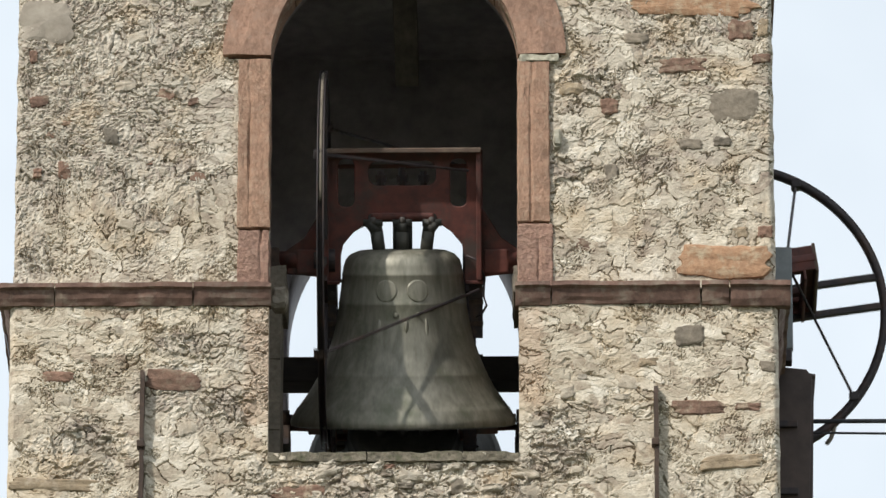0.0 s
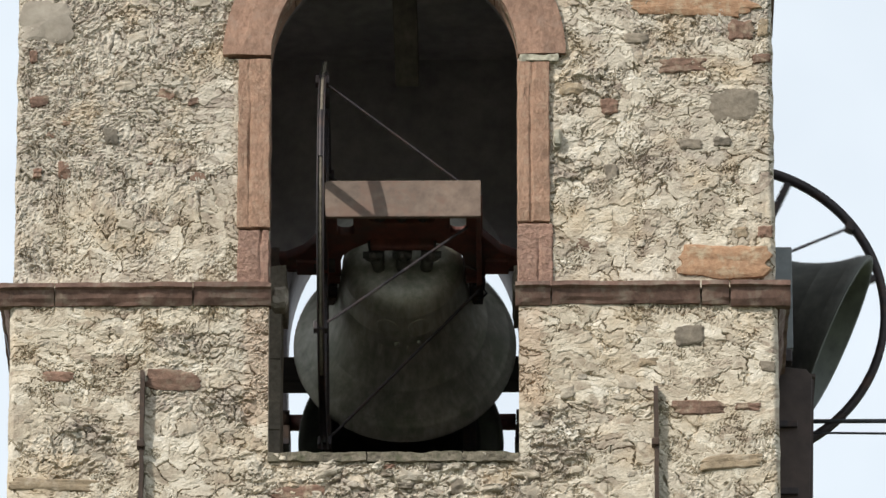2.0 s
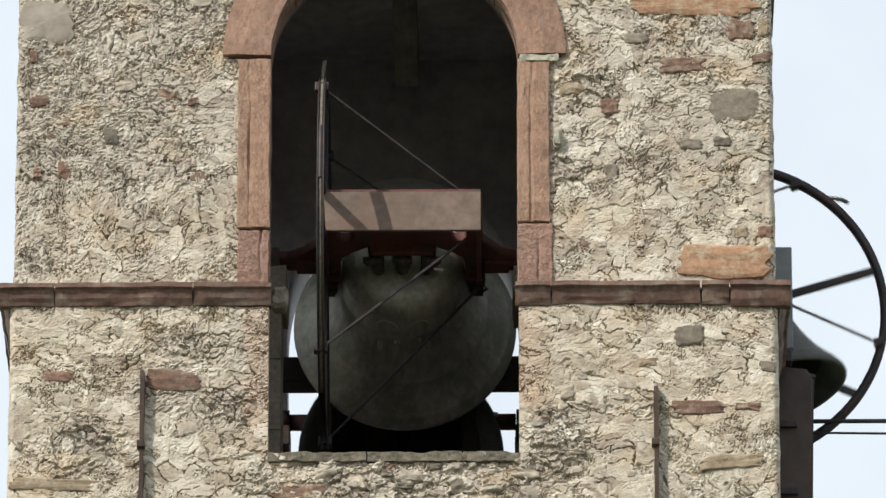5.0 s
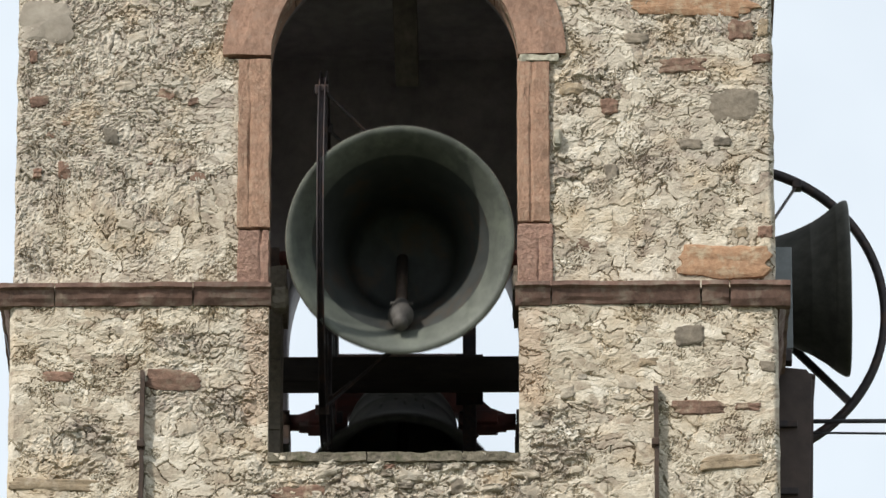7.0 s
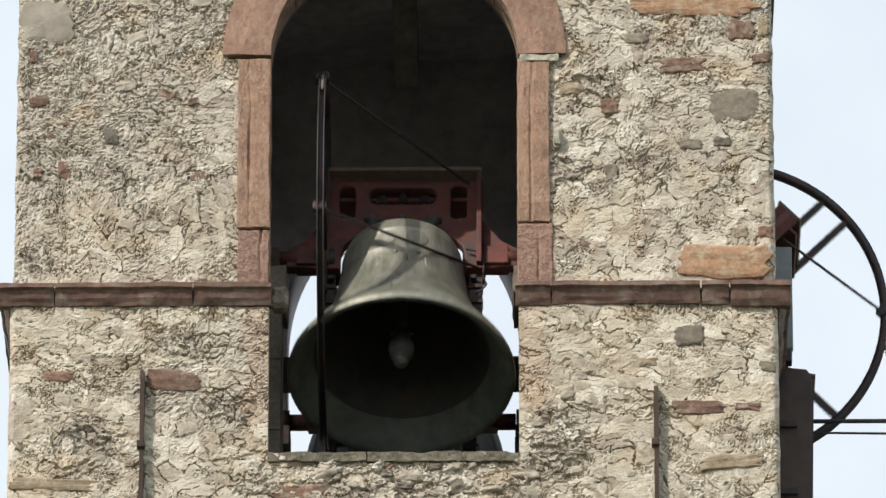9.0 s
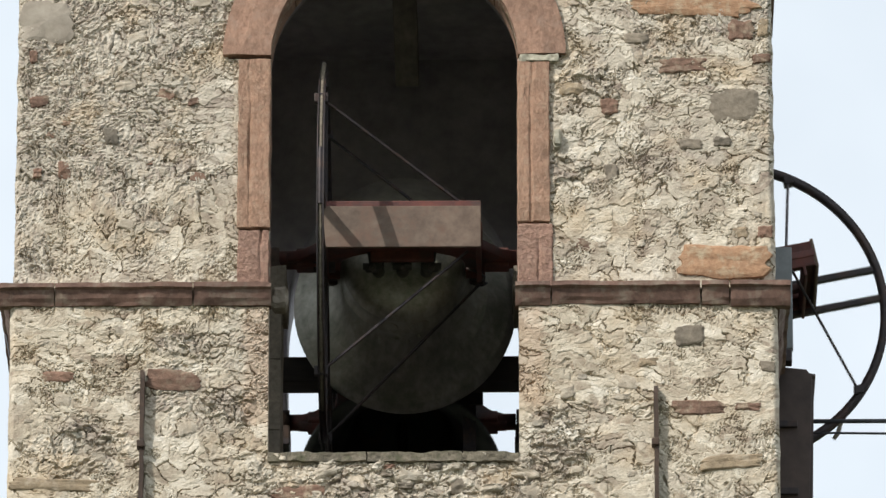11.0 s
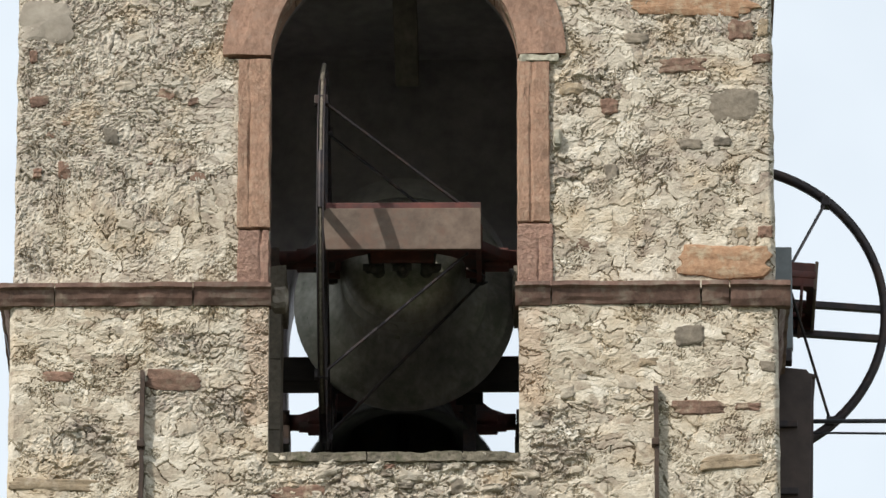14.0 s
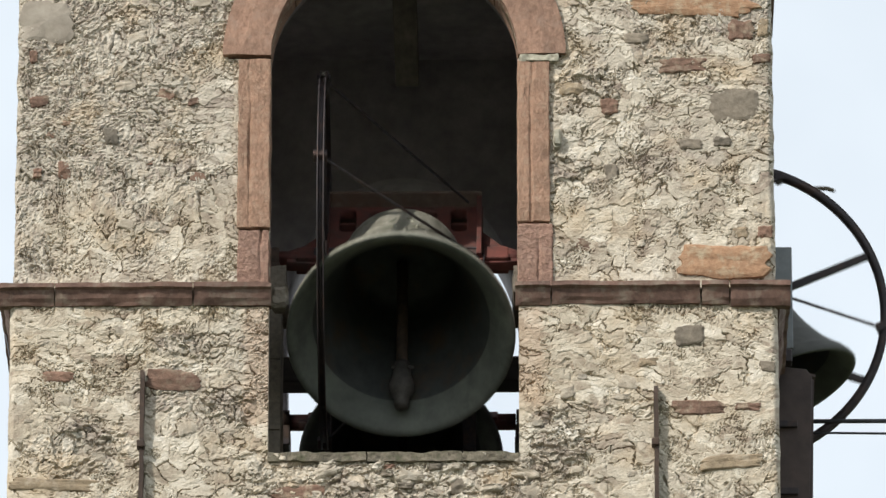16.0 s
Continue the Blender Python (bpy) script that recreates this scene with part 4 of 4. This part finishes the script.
# ---- single stones showing in the front wall ----
def stone_mesh(name, seed, material, flat=0.5):
    """An irregular stone of unit size in the xz plane, standing out towards -y."""
    rs = random.Random(seed)
    n = 30
    bm = bmesh.new()
    corners = sorted((i + rs.uniform(-0.3, 0.3)) / 7 * 2 * math.pi for i in range(7))
    sizes = [rs.uniform(0.8, 1.1) for _ in corners]
    turns = [2 * math.pi * i / n for i in range(n)]
    reach = []
    for a in turns:
        r = float(np.interp(a, [corners[-1] - 2 * math.pi] + corners + [corners[0] + 2 * math.pi], [sizes[-1]] + sizes + [sizes[0]]))
        square = min(1.3, 1 / max(abs(math.cos(a)), abs(math.sin(a))) ** 0.85)
        reach.append(r * square * rs.uniform(0.86, 1.06))
    rings = []
    for k, (f, y) in enumerate(((1.0, 0.6), (0.97, -0.5), (0.8, -0.8), (0.45, -0.9))):
        rings.append([bm.verts.new((0.5 * f * r * math.cos(a), y + (0.55 * noise.noise(Vector((f * math.cos(a) * 1.6, f * math.sin(a) * 1.6, seed * 1.7))) if k else 0), 0.5 * f * r * math.sin(a))) for a, r in zip(turns, reach)])
    for p, q in zip(rings, rings[1:]):
        for i in range(n):
            j = (i + 1) % n
            bm.faces.new((p[i], p[j], q[j], q[i]))
    mid = bm.verts.new((0, -0.9 + 0.55 * noise.noise(Vector((0, 0, seed * 1.7))), 0))
    for i in range(n):
        bm.faces.new((rings[-1][i], rings[-1][(i + 1) % n], mid))
    bmesh.ops.recalc_face_normals(bm, faces=bm.faces)
    mesh = bpy.data.meshes.new(name)
    bm.to_mesh(mesh)
    bm.free()
    mesh.materials.append(material)
    return mesh


KINDS = {"c": OCHRE_STONE, "s": SLAB_STONE, "o": BRICK_ORANGE, "r": BRICK_RED, "g": GREY_STONE, "f": FIELD_STONE}
SHAPES = {k: [stone_mesh("stone", 11 * i + ord(k), m, 0.5) for i in range(7)] for k, m in KINDS.items()}


def set_stone(kind, x, z, w, h, deep, turn, y=0.0, pick=0):
    ob = linked("brick" if kind in "or" else "stone", SHAPES[kind][pick % 7], KINDS[kind], front)
    ob.matrix_basis = Matrix.Translation(-front.location) @ pose(x, y, z, 0, turn, 0) @ Matrix.Diagonal((w, deep, h, 1))


CHOSEN = (("g", -1.312, 18.575, 0.070, 0.085), ("r", -1.533, 18.413, 0.057, 0.085), ("r", -1.656, 18.396, 0.042, 0.045), ("r", -1.649, 18.757, 0.086, 0.062), ("s", -1.627, 19.165, 0.261, 0.218),
          ("r", -1.682, 18.980, 0.042, 0.062), ("o", 1.394, 19.231, 0.554, 0.102), ("r", 1.622, 19.108, 0.110, 0.108), ("c", 1.723, 19.125, 0.052, 0.091), ("r", 1.341, 18.930, 0.222, 0.071),
          ("r", 1.713, 18.960, 0.078, 0.051), ("g", 1.583, 18.719, 0.209, 0.170), ("r", 1.002, 18.722, 0.086, 0.076), ("g", 1.008, 18.386, 0.065, 0.085), ("g", 1.379, 18.522, 0.117, 0.057),
          ("g", 1.528, 18.538, 0.078, 0.051), ("f", 0.760, 18.565, 0.044, 0.099), ("c", 0.824, 18.815, 0.104, 0.062), ("g", 1.129, 19.064, 0.104, 0.057), ("c", 1.601, 18.082, 0.065, 0.057),
          ("r", 1.716, 18.081, 0.078, 0.062), ("o", 1.534, 17.932, 0.431, 0.170), ("r", -1.019, 17.354, 0.248, 0.099), ("c", -1.546, 16.835, 0.392, 0.057), ("r", -1.542, 17.365, 0.131, 0.057),
          ("g", 1.363, 17.560, 0.125, 0.102), ("r", 1.403, 17.201, 0.261, 0.068), ("r", 1.624, 17.205, 0.131, 0.040), ("g", 1.722, 17.404, 0.073, 0.057), ("c", 1.558, 16.935, 0.300, 0.068),
          ("c", 1.172, 17.431, 0.086, 0.040), ("r", -0.43, 16.79, 0.22, 0.075), ("f", -0.17, 16.875, 0.09, 0.11))
rs = random.Random(4)
placed, tries = [(kind, x, z, w * 1.12, h * 1.1, 0.014, rs.uniform(-4, 4)) for kind, x, z, w, h in CHOSEN], 0
while len(placed) < 170 and tries < 30000:
    tries += 1
    low = len(placed) < 60                 # first the coarse stones under the sill
    x, z = (rs.uniform(-0.62, 0.62), rs.uniform(16.66, 16.93)) if low else (rs.uniform(-1.69, 1.69), rs.uniform(16.64, 19.28))
    w = rs.choice((0.06, 0.08, 0.11, 0.14) if low else (0.04, 0.05, 0.06, 0.08, 0.10))
    h = w * rs.uniform(0.4, 0.8)
    ring = float(ring_distance(np.array(x), np.array(z)))
    if ring < (0.05 if z < LEDGE else 0.27) or LEDGE - 0.08 < z < LEDGE_TOP + 0.05 or abs(x + 1.152) < 0.1 and z < 17.45 or abs(x - 1.204) < 0.1 and z < 17.36:
        continue
    if any(abs(x - q[1]) < (w + q[3]) * (0.5 if low else 0.6) and abs(z - q[2]) < (h + q[4]) * (0.5 if low else 0.7) for q in placed):
        continue
    kind = rs.choices("fgr", (0.55, 0.35, 0.1) if low else (0.95, 0.01, 0.04))[0]
    placed.append((kind, x, z, w, h, rs.uniform(0.012, 0.022) if low else rs.uniform(0.005, 0.010), rs.uniform(-22, 22)))
where = np.array([(q[1], q[2]) for q in placed])
relief = rubble_relief(where[:, 0], where[:, 1])
for i, (kind, x, z, w, h, deep, turn) in enumerate(placed):
    set_stone(kind, x, z, w, h, deep, turn, (0.0 if z < LEDGE else 0.012) - float(relief[i]) + deep * (0.45 if i >= 60 else 0.25 if i >= len(CHOSEN) else 0.10 if kind == 'o' else 0.30), i)


# ---- the motion ----
def motions():
    def key(thing, clapper, base, sign, swing):
        steps = [i / 15 for i in range(241)]
        walk(thing, [(t, base @ pose(0, 0, 0, sign * swing(t))) for t in steps])
        rows = []
        for t in steps:
            # the clapper lags behind the bell, and lies on its lower side
            c = 0.0
            for lag in (0.06, 0.12, 0.18, 0.24):
                c += max(-29.0, min(29.0, -1.2 * swing(max(0.0, t - lag) if t >= lag else 0.0 + t - lag))) / 4
            rows.append((t, pose(0, 0, clapper.location.z, sign * c)))
        walk(clapper, rows)
    key(bell_a, clapper_a, POSE_A, -1, SWING_A)
    key(bell_b, clapper_b, POSE_B, -1, SWING_B)
    key(bell_c, clapper_c, POSE_C, 1, SWING_C)


motions()
